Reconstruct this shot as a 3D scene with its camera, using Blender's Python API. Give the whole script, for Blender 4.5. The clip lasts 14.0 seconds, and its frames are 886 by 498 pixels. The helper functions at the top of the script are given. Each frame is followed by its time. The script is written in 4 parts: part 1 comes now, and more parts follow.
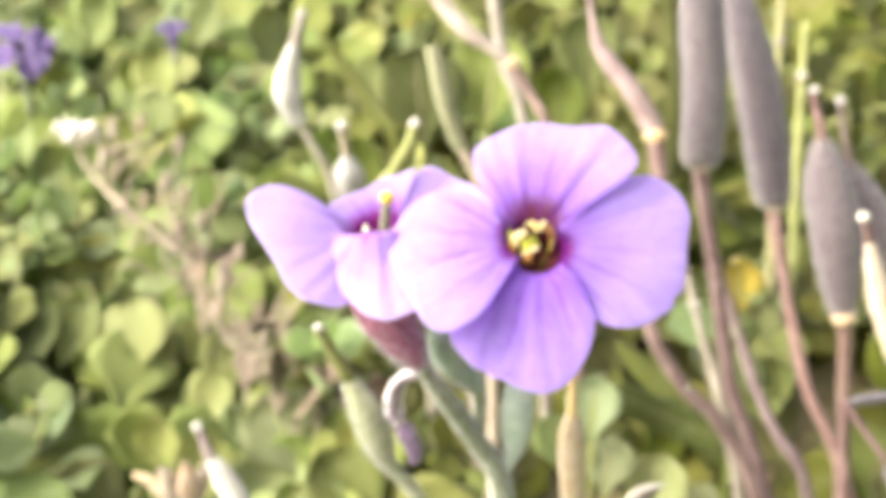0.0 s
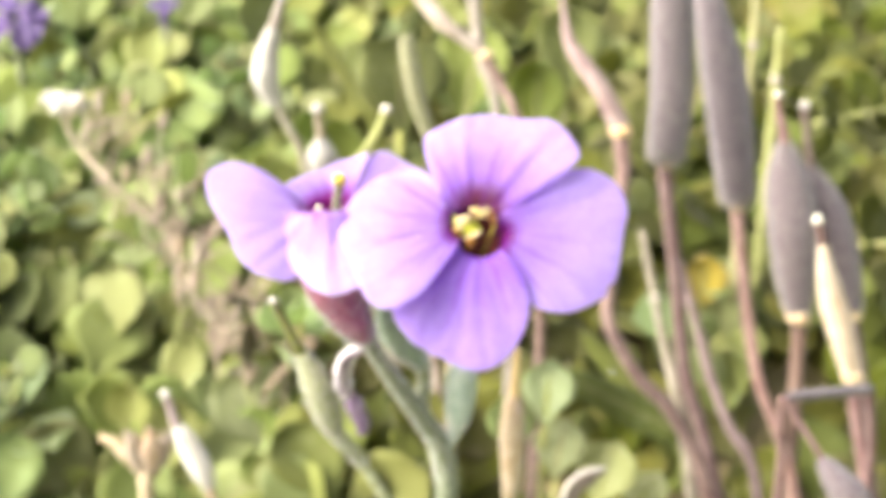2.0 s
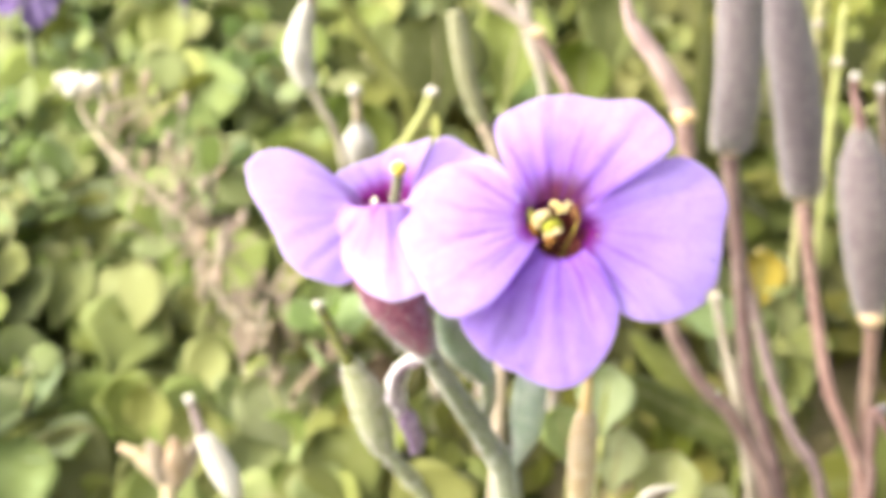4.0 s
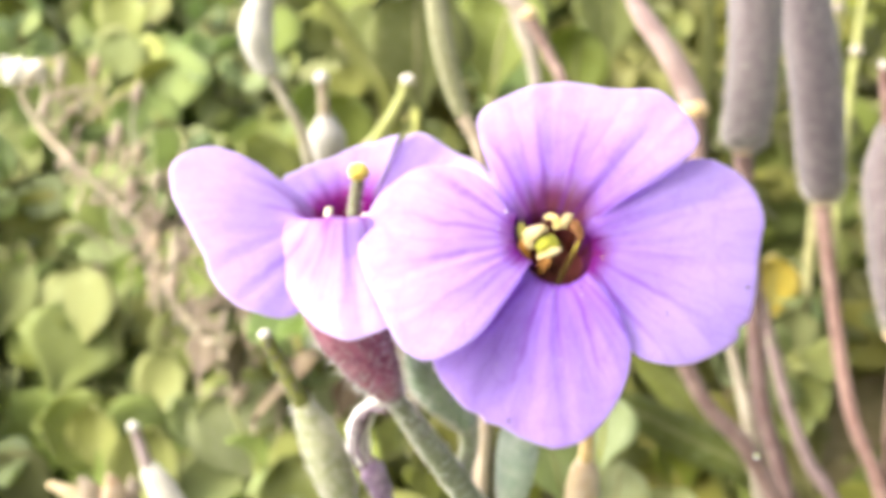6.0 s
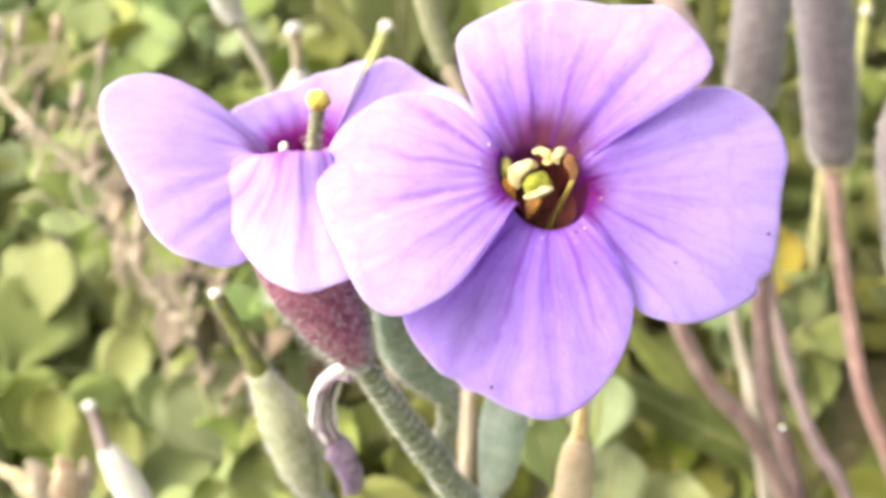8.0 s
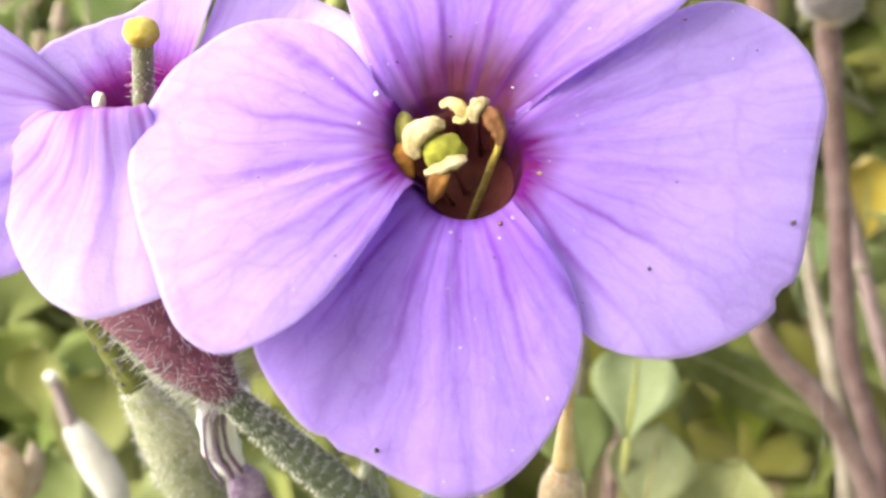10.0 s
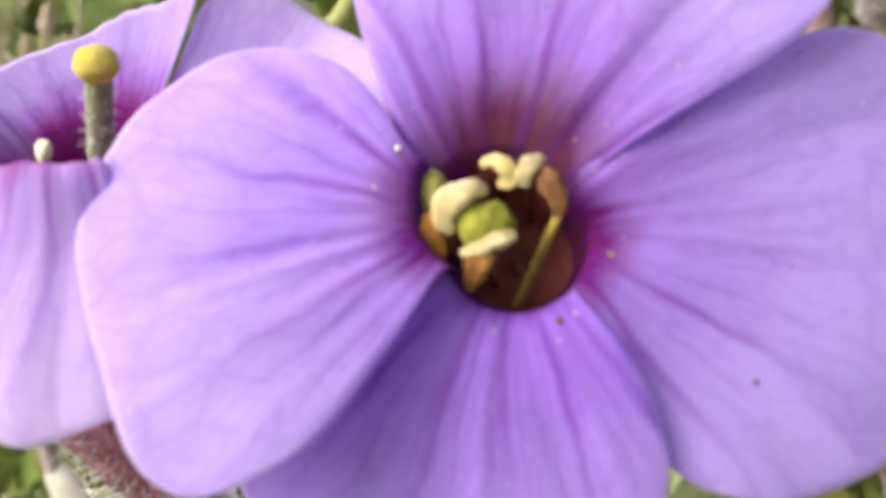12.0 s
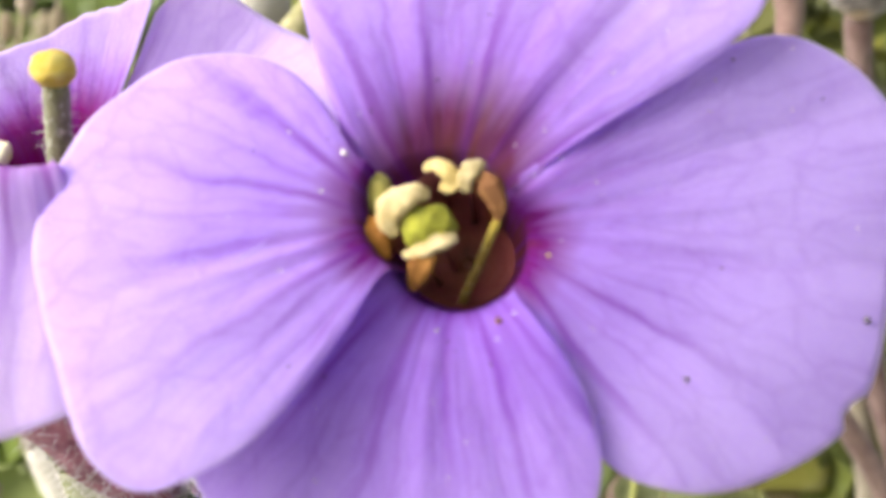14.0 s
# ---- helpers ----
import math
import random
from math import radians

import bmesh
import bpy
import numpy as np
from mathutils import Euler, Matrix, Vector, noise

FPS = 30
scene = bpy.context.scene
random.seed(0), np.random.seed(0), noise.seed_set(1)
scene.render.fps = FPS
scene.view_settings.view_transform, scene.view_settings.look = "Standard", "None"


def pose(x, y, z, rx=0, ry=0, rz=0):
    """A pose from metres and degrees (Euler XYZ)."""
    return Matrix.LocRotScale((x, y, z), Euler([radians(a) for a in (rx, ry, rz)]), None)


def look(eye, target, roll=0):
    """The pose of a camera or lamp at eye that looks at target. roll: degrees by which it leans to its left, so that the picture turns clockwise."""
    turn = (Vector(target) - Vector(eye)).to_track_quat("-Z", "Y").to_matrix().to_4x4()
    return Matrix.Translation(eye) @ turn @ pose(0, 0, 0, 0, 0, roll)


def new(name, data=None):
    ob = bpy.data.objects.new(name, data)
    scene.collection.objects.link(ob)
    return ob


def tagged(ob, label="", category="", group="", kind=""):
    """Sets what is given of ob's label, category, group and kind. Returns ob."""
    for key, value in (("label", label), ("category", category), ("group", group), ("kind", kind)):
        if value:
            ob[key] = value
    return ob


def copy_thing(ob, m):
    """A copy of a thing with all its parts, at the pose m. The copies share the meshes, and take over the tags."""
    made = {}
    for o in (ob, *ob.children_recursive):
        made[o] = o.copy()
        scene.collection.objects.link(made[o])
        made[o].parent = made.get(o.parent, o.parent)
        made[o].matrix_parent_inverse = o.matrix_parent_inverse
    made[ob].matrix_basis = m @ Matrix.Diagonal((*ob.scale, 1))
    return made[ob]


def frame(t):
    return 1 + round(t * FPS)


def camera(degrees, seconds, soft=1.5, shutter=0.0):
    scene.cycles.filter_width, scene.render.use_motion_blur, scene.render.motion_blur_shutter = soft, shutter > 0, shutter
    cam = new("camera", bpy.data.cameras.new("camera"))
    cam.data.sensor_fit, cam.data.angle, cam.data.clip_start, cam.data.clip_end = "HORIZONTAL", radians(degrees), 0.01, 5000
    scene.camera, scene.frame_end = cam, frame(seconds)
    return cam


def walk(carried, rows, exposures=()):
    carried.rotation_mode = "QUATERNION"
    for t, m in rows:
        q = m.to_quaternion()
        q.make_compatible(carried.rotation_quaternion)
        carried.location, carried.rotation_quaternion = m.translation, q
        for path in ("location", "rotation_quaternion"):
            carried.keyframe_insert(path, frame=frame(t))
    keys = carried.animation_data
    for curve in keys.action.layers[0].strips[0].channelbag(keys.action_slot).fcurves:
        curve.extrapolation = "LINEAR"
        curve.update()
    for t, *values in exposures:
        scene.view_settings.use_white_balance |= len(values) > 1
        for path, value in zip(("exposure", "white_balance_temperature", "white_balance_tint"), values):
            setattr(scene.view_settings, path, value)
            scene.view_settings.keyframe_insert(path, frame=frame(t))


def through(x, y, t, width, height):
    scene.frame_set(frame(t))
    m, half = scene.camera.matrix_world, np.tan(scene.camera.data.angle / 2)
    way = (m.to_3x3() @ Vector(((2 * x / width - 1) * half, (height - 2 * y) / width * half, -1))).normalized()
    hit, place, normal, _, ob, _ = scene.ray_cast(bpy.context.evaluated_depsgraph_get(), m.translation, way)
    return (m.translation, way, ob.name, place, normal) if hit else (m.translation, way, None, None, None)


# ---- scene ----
# All lengths below are written in centimetres and turned into metres by CM.
CM = 0.01
cam = camera(40.0, 14.0, soft=2.6)
cam.data.dof.use_dof = True
cam.data.dof.focus_distance = 0.037
cam.data.dof.aperture_fstop = 102
PATH = [
    (0, (-0.0252, -0.3930, 9.6891), (-0.0196, 6.2363, 7.4413), 1.18),
    (0.5, (-0.1721, -0.4782, 9.7326), (-0.1760, 6.1407, 7.4545), 2.25),
    (1, (0.0120, -0.6316, 9.8242), (0.0198, 5.9823, 7.5318), 3.60),
    (1.5, (0.1314, -0.7946, 9.8974), (0.1712, 5.8190, 7.6043), 3.70),
    (2, (0.3338, -0.7647, 9.7929), (0.3392, 5.8419, 7.4790), 3.71),
    (2.5, (0.2143, -0.6041, 9.7051), (0.1801, 5.9869, 7.3477), 3.66),
    (3, (-0.0984, -0.3975, 9.6403), (-0.1515, 6.1936, 7.2833), 3.72),
    (5.5, (0.0162, 1.2575, 9.3014), (0.0358, 7.8168, 6.8569), 4.10),
    (6, (0.0061, 1.5433, 9.1820), (0.0500, 8.1086, 6.7540), 4.21),
    (6.5, (-0.0912, 1.7585, 8.9658), (-0.0033, 8.3348, 6.5691), 4.35),
    (7, (-0.0378, 1.8716, 9.0793), (0.0371, 8.4158, 6.5956), 4.31),
    (7.5, (0.0018, 1.9714, 8.9150), (0.1386, 8.5212, 6.4491), 4.61),
    (10, (0.7663, 3.7685, 8.4369), (0.2867, 10.0863, 5.4611), 2.14),
    (10.5, (0.8009, 4.0198, 8.6050), (0.2411, 10.1950, 5.3564), 1.66),
    (11, (0.7887, 4.3171, 8.3859), (0.1952, 10.5531, 5.2618), 1.51),
    (11.5, (0.7235, 4.5534, 8.4026), (-0.0518, 10.6039, 4.9688), 0.14),
    (12, (0.6298, 4.5553, 8.3084), (0.1029, 10.8562, 5.3049), 2.20),
    (12.5, (0.7106, 4.5881, 8.3843), (0.0747, 10.8617, 5.3449), 1.55),
    (13, (0.7035, 4.6099, 8.3734), (-0.0508, 10.8267, 5.2457), 0.59),
    (13.5, (0.7216, 4.5658, 8.3946), (0.4217, 10.7227, 5.0776), 2.98),
    (14, (0.7298, 4.5109, 8.4167), (0.2738, 10.7389, 5.2537), 2.45),
]
EXPOSURES = [(0.0, 1.07), (3.0, 1.07), (6.0, 1.04), (7.5, 1.01), (10.0, 0.81), (10.5, 0.60), (11.0, 0.34), (11.5, 0.20), (12.0, 0.29), (12.5, 0.43), (13.0, 0.44), (14.0, 0.48)]
walk(cam, [(t, look(Vector(eye) * CM, Vector(aim) * CM, roll)) for t, eye, aim, roll in PATH], EXPOSURES)

# ---- daylight: thin cloud, light from above and a little to one side ----
world = bpy.data.worlds.new("sky")
world.use_nodes = True
scene.world = world
nt = world.node_tree
sky = nt.nodes.new("ShaderNodeTexSky")
sky.sky_type, sky.sun_disc = "NISHITA", False
sky.sun_elevation, sky.sun_rotation = radians(38), radians(-106)
sky.air_density, sky.dust_density, sky.ozone_density = 0.5, 7.0, 0.5
veil = nt.nodes.new("ShaderNodeHueSaturation")
veil.inputs["Saturation"].default_value = 0.45
nt.links.new(sky.outputs["Color"], veil.inputs["Color"])
nt.links.new(veil.outputs["Color"], nt.nodes["Background"].inputs["Color"])
nt.nodes["Background"].inputs["Strength"].default_value = 0.315
sun = new("sun", bpy.data.lights.new("sun", "SUN"))
sun.data.energy, sun.data.angle, sun.data.color = 0.92, radians(54), (1.0, 0.98, 0.93)
SUN_FROM = Vector((-0.76, -0.22, 0.61))
sun.matrix_world = look(SUN_FROM, (0, 0, 0))


# ---- materials ----
class Nodes:
    """A node material with short calls for the nodes that are used here."""

    def __init__(self, name, rough=0.6, sheen=0.0, spec=0.3):
        self.mat = bpy.data.materials.new(name)
        self.mat.use_nodes = True
        self.t = self.mat.node_tree
        self.bsdf = self.t.nodes["Principled BSDF"]
        self.bsdf.inputs["Roughness"].default_value = rough
        self.bsdf.inputs["Specular IOR Level"].default_value = spec
        self.bsdf.inputs["Sheen Weight"].default_value = sheen
        self.bsdf.inputs["Sheen Roughness"].default_value = 0.6
        self.where = self.t.nodes.new("ShaderNodeTexCoord").outputs["Object"]

    def put(self, value, socket):
        if isinstance(value, bpy.types.NodeSocket):
            self.t.links.new(value, socket)
        else:
            socket.default_value = value

    def noise(self, scale, detail=3.0, vector=None, rough=0.6):
        n = self.t.nodes.new("ShaderNodeTexNoise")
        n.inputs["Scale"].default_value, n.inputs["Detail"].default_value = scale, detail
        n.inputs["Roughness"].default_value = rough
        self.put(vector or self.where, n.inputs["Vector"])
        return n.outputs["Fac"]

    def attr(self, name):
        n = self.t.nodes.new("ShaderNodeAttribute")
        n.attribute_name = name
        return n.outputs["Fac"]

    def math(self, op, a, b=0.0, c=0.0, clamp=False):
        n = self.t.nodes.new("ShaderNodeMath")
        n.operation, n.use_clamp = op, clamp
        for v, s in zip((a, b, c), n.inputs):
            self.put(v, s)
        return n.outputs[0]

    def join(self, x, y, z=0.0):
        n = self.t.nodes.new("ShaderNodeCombineXYZ")
        for v, s in zip((x, y, z), n.inputs):
            self.put(v, s)
        return n.outputs[0]

    def mix(self, f, a, b, blend="MIX"):
        n = self.t.nodes.new("ShaderNodeMix")
        n.data_type, n.blend_type = "RGBA", blend
        self.put(f, n.inputs["Factor"])
        self.put(a if isinstance(a, bpy.types.NodeSocket) else (*a, 1), n.inputs[6])
        self.put(b if isinstance(b, bpy.types.NodeSocket) else (*b, 1), n.inputs[7])
        return n.outputs[2]

    def ramp(self, f, stops):
        n = self.t.nodes.new("ShaderNodeValToRGB")
        e = n.color_ramp.elements
        while len(e) < len(stops):
            e.new(0.5)
        for k, (pos, col) in zip(e, stops):
            k.position, k.color = pos, (*col, 1)
        self.put(f, n.inputs["Fac"])
        return n.outputs["Color"]

    def smooth(self, f, lo, hi):
        n = self.t.nodes.new("ShaderNodeMapRange")
        n.interpolation_type = "SMOOTHSTEP"
        self.put(f, n.inputs["Value"])
        n.inputs["From Min"].default_value, n.inputs["From Max"].default_value = lo, hi
        return n.outputs[0]

    def random(self):
        return self.t.nodes.new("ShaderNodeObjectInfo").outputs["Random"]

    def island(self):
        return self.t.nodes.new("ShaderNodeNewGeometry").outputs["Random Per Island"]

    def bump(self, f, strength=0.4, distance=0.0002):
        n = self.t.nodes.new("ShaderNodeBump")
        n.inputs["Strength"].default_value, n.inputs["Distance"].default_value = strength, distance
        self.put(f, n.inputs["Height"])
        self.t.links.new(n.outputs["Normal"], self.bsdf.inputs["Normal"])

    def colour(self, c, through=0.0, deeper=1.0):
        """Sets the colour; through: the share of light that passes the thin leaf or petal; deeper: how much richer that light leaves it."""
        self.put(c, self.bsdf.inputs["Base Color"])
        if through:
            tr, mx = self.t.nodes.new("ShaderNodeBsdfTranslucent"), self.t.nodes.new("ShaderNodeMixShader")
            rich = self.t.nodes.new("ShaderNodeGamma")
            rich.inputs["Gamma"].default_value = deeper
            self.put(c, rich.inputs["Color"])
            self.t.links.new(rich.outputs["Color"], tr.inputs["Color"])
            mx.inputs[0].default_value = through
            self.t.links.new(self.bsdf.outputs[0], mx.inputs[1])
            self.t.links.new(tr.outputs[0], mx.inputs[2])
            self.t.links.new(mx.outputs[0], self.t.nodes["Material Output"].inputs["Surface"])
        return self.mat


def petal_material(name, outer, inner, vein, throat, heart, spread=1.0, streak=0.45, core=0.05):
    """A petal: pale outer part with a lit rim painted on, deeper towards the throat, branching veins, fine cell grain.
    """
    m = Nodes(name, rough=0.7, sheen=0.03, spec=0.09)
    rad, ang, seed = m.attr("rad"), m.attr("ang"), m.attr("seed")
    wob = m.noise(2.2, 2, m.join(m.math("MULTIPLY", ang, 2.0), m.math("MULTIPLY", rad, 2.0), seed))
    ragged = m.noise(1.0, 3, m.join(m.math("MULTIPLY", ang, 7.0), m.math("MULTIPLY", rad, 1.2), seed))
    edge = m.math("ADD", rad, m.math("ADD", m.math("MULTIPLY", m.math("SUBTRACT", wob, 0.5), 0.12), m.math("MULTIPLY", m.math("SUBTRACT", ragged, 0.5), 0.16)))
    edge = m.math("ADD", edge, m.math("MULTIPLY", m.math("POWER", m.math("ABSOLUTE", ang), 2.0), core))
    base = m.ramp(edge, [(0.0, throat), (0.10 * spread, throat), (0.19 * spread, heart), (0.32 * spread, inner), (0.78, outer), (1.0, outer)])
    # veins run out from the throat, waver, fork and fade towards the rim
    sway = m.noise(1.0, 3, m.join(m.math("MULTIPLY", ang, 3.0), m.math("MULTIPLY", rad, 5.0), seed))
    fork = m.math("MULTIPLY", m.math("SUBTRACT", sway, 0.5), m.math("MULTIPLY_ADD", rad, 0.06, 0.015))
    bent = m.math("ADD", ang, m.math("ADD", m.math("MULTIPLY", m.math("SUBTRACT", wob, 0.5), 0.09), fork))
    fade = m.math("POWER", m.smooth(rad, 1.04, 0.0), 0.9)
    vein = m.mix(m.smooth(rad, 0.15, 0.5), tuple(0.5 * (a + b) for a, b in zip(vein, heart)), vein)
    thin = m.math("MULTIPLY_ADD", rad, 1.5, 0.45)
    for count, wide, share in ((3.1, 0.17, 0.80), (6.7, 0.18, m.math("MULTIPLY", m.smooth(rad, 0.10, 0.40), 0.42)), (14.0, 0.25, m.math("MULTIPLY", m.smooth(rad, 0.3, 0.6), 0.24))):
        line = m.math("ABSOLUTE", m.math("MULTIPLY", thin, m.math("SUBTRACT", m.math("FRACT", m.math("MULTIPLY_ADD", bent, count, seed)), 0.5)))
        some = m.smooth(m.noise(1.0, 1, m.join(m.math("MULTIPLY", bent, count * 1.2), m.math("MULTIPLY", rad, 1.8), seed)), 0.28, 0.58)
        base = m.mix(m.math("MULTIPLY", m.math("MULTIPLY", m.smooth(line, wide, 0.0), some), m.math("MULTIPLY", fade, share)), base, vein)
    # a soft darker bloom round the throat ends of the veins
    halo = m.math("MULTIPLY", m.smooth(ragged, 0.40, 0.68), m.math("POWER", m.smooth(rad, 0.75, 0.12), 1.5))
    base = m.mix(m.math("MULTIPLY", halo, streak), base, vein)
    net = m.t.nodes.new("ShaderNodeTexVoronoi")
    net.feature = "DISTANCE_TO_EDGE"
    net.inputs["Scale"].default_value = 1.0
    m.put(m.join(m.math("MULTIPLY", bent, 11.0), m.math("MULTIPLY", rad, 5.5), seed), net.inputs["Vector"])
    meshwork = m.math("MULTIPLY", m.smooth(net.outputs["Distance"], 0.10, 0.0), m.smooth(rad, 0.15, 0.4))
    base = m.mix(m.math("MULTIPLY", meshwork, 0.12), base, vein)
    hair = m.noise(1.0, 4, m.join(m.math("MULTIPLY", bent, 22.0), m.math("MULTIPLY", rad, 3.0), seed), 0.6)
    base = m.mix(m.math("MULTIPLY", m.smooth(hair, 0.45, 0.75), 0.13), base, vein)
    # paler margin: light catching the petal's thin edge, painted into the colour
    rim = m.math("MULTIPLY", m.smooth(m.attr("edge"), 0.020, 0.0), m.smooth(rad, 0.25, 0.4))
    base = m.mix(m.math("MULTIPLY", rim, 0.6), base, (0.76, 0.68, 0.90))
    crinkle = m.noise(1500, 4)
    base = m.mix(m.math("MULTIPLY", m.smooth(crinkle, 0.42, 0.7), 0.30), base, m.mix(0.35, base, vein))
    blot = m.noise(420, 3)
    base = m.mix(m.math("MULTIPLY", m.smooth(blot, 0.45, 0.75), 0.16), base, m.mix(0.5, base, (0.9, 0.80, 1.0)))
    cells = m.noise(7000, 2)
    base = m.mix(m.math("MULTIPLY", m.smooth(cells, 0.50, 0.72), m.math("MULTIPLY", m.smooth(rad, 0.2, 0.6), 0.13)), base, m.mix(0.6, base, (0.95, 0.84, 1.0)))
    crease = m.noise(1600, 3)
    m.bump(m.math("ADD", m.math("MULTIPLY_ADD", crease, 0.3, m.math("MULTIPLY", cells, 0.5)), m.math("MULTIPLY", hair, 0.8)), 0.7, 0.0001)
    return m.colour(base, 0.70, 0.82)


def plant_material(name, a, b, spots=None, rough=0.7, sheen=0.35, through=0.0, scale=500, vary=0.25, bump=0.5, pale=0.35, each=False, wide=0.04):
    """Stems, pods and leaves: two tones in patches, down of pale hairs, each piece a little different."""
    m = Nodes(name, rough=rough, sheen=sheen, spec=0.2)
    base = m.mix(m.smooth(m.noise(scale, 4), 0.35, 0.68), a, b)
    fine = m.noise(scale * 9, 3)
    base = m.mix(m.math("MULTIPLY", m.smooth(fine, 0.48, 0.75), pale), base, tuple(min(1, 1.5 * v + 0.1) for v in b))
    if spots:
        base = m.mix(m.smooth(m.noise(scale * 2.3, 3), 0.6, 0.72), base, spots)
    n = m.t.nodes.new("ShaderNodeHueSaturation")
    m.put(base, n.inputs["Color"])
    r = m.island() if each else m.random()
    m.put(m.math("MULTIPLY_ADD", r, 2 * vary, 1 - vary), n.inputs["Value"])
    m.put(m.math("MULTIPLY_ADD", m.math("FRACT", m.math("MULTIPLY", r, 7.3)), wide, 0.5 - 0.5 * wide), n.inputs["Hue"])
    m.put(m.math("MULTIPLY_ADD", m.math("FRACT", m.math("MULTIPLY", r, 3.7)), 0.26, 0.84), n.inputs["Saturation"])
    m.bump(fine, bump, 0.0002)
    return m.colour(n.outputs["Color"], through, 0.72)


PETAL = petal_material("lilac_petal", (0.61, 0.468, 0.885), (0.515, 0.328, 0.84), (0.21, 0.030, 0.45), (0.20, 0.032, 0.04), (0.22, 0.014, 0.21), 0.86)
PETAL_LEFT = petal_material("lilac_petal_pale", (0.675, 0.53, 0.90), (0.545, 0.355, 0.85), (0.21, 0.030, 0.45), (0.15, 0.015, 0.04), (0.20, 0.014, 0.24), 0.82, 0.55)
PETAL_LOW = petal_material("lilac_petal_violet_base", (0.58, 0.41, 0.875), (0.475, 0.258, 0.82), (0.19, 0.022, 0.43), (0.19, 0.02, 0.12), (0.26, 0.05, 0.46), 0.55, 0.35)
PETAL_TOP = petal_material("lilac_petal_with_maroon_base", (0.64, 0.495, 0.895), (0.505, 0.298, 0.81), (0.21, 0.028, 0.43), (0.22, 0.065, 0.04), (0.20, 0.05, 0.10), 1.25, 0.42, 0.22)
PETAL_PINK = petal_material("pink_lilac_petal", (0.62, 0.47, 0.86), (0.49, 0.25, 0.71), (0.22, 0.02, 0.34), (0.24, 0.006, 0.12), (0.30, 0.012, 0.22), 1.7)
PETAL_SIDE = petal_material("lilac_petal_pink_base", (0.745, 0.605, 0.905), (0.68, 0.52, 0.88), (0.40, 0.20, 0.64), (0.24, 0.006, 0.12), (0.32, 0.03, 0.30), 0.95, 0.22)
PETAL_WING = petal_material("lilac_petal_of_tipped_flower", (0.655, 0.51, 0.895), (0.61, 0.455, 0.87), (0.36, 0.17, 0.62), (0.24, 0.006, 0.12), (0.32, 0.03, 0.30), 0.95, 0.22)
TUBE = plant_material("throat_tube", (0.155, 0.030, 0.022), (0.225, 0.066, 0.028), rough=0.5, sheen=0.0, through=0.2, pale=0.0)
ANTHER = plant_material("anther_cream", (0.33, 0.235, 0.06), (0.50, 0.40, 0.18), scale=1200, wide=0.0, vary=0.12, pale=0.15, sheen=0.1)
ANTHER_PALE = plant_material("anther_whitish", (0.62, 0.54, 0.36), (0.76, 0.70, 0.54), scale=1200, vary=0.1, pale=0.1, sheen=0.1)
ANTHER_BROWN = plant_material("anther_brown", (0.15, 0.050, 0.002), (0.26, 0.105, 0.006), scale=1200, wide=0.0, vary=0.1, pale=0.0, sheen=0.0)
STIGMA = plant_material("stigma_yellow", (0.76, 0.58, 0.05), (0.86, 0.74, 0.18), scale=4000, vary=0.08, bump=0.9, pale=0.1, sheen=0.1)
STIGMA_GREEN = plant_material("stigma_green", (0.30, 0.27, 0.004), (0.44, 0.405, 0.018), scale=4000, vary=0.08, bump=0.9, pale=0.1, sheen=0.05)
FILAMENT = plant_material("filament_green", (0.16, 0.11, 0.012), (0.26, 0.21, 0.03), sheen=0.1)
NECTARY = plant_material("nectary_olive", (0.30, 0.25, 0.02), (0.42, 0.37, 0.06), sheen=0.05, pale=0.1)
STYLE = plant_material("style_olive", (0.12, 0.11, 0.03), (0.20, 0.19, 0.07), (0.07, 0.05, 0.03), scale=900)
STYLE_OLIVE = plant_material("style_flecked", (0.15, 0.15, 0.02), (0.23, 0.225, 0.045), (0.05, 0.04, 0.012), scale=900, sheen=0.05, pale=0.1)
CALYX_RED = plant_material("calyx_maroon", (0.13, 0.012, 0.035), (0.26, 0.06, 0.08), (0.09, 0.012, 0.03), scale=2200, sheen=0.15)
CALYX_GREEN = plant_material("calyx_green", (0.18, 0.26, 0.13), (0.30, 0.38, 0.22), (0.12, 0.19, 0.07), scale=1600, sheen=0.2)
STEM_GREEN = plant_material("stem_grey_green", (0.14, 0.16, 0.065), (0.28, 0.30, 0.18), scale=1300, sheen=0.12, pale=0.5)
STEM_PINK = plant_material("stem_pink_brown", (0.130, 0.070, 0.056), (0.205, 0.130, 0.105), (0.105, 0.072, 0.045), scale=500, sheen=0.12)
STEM_TAN = plant_material("stem_tan", (0.34, 0.25, 0.14), (0.47, 0.37, 0.24), scale=400, sheen=0.3)
STEM_OLIVE = plant_material("stem_olive", (0.17, 0.17, 0.03), (0.27, 0.27, 0.07), scale=400, sheen=0.3)
POD_GREY = plant_material("pod_grey_purple", (0.101, 0.075, 0.077), (0.166, 0.133, 0.131), scale=1400, sheen=0.25, vary=0.1)
POD_MAUVE = plant_material("pod_mauve", (0.23, 0.16, 0.14), (0.33, 0.25, 0.215), scale=400, sheen=0.12)
STEM_GREY = plant_material("stem_greyish", (0.248, 0.207, 0.147), (0.350, 0.304, 0.230), scale=400, sheen=0.12)
STEM_DRY = plant_material("stem_dry", (0.275, 0.205, 0.125), (0.38, 0.295, 0.20), scale=400, sheen=0.3)
POD_PALE = plant_material("pod_pale_green", (0.27, 0.265, 0.10), (0.41, 0.39, 0.20), (0.17, 0.185, 0.055), scale=1500, sheen=0.15, bump=0.9)
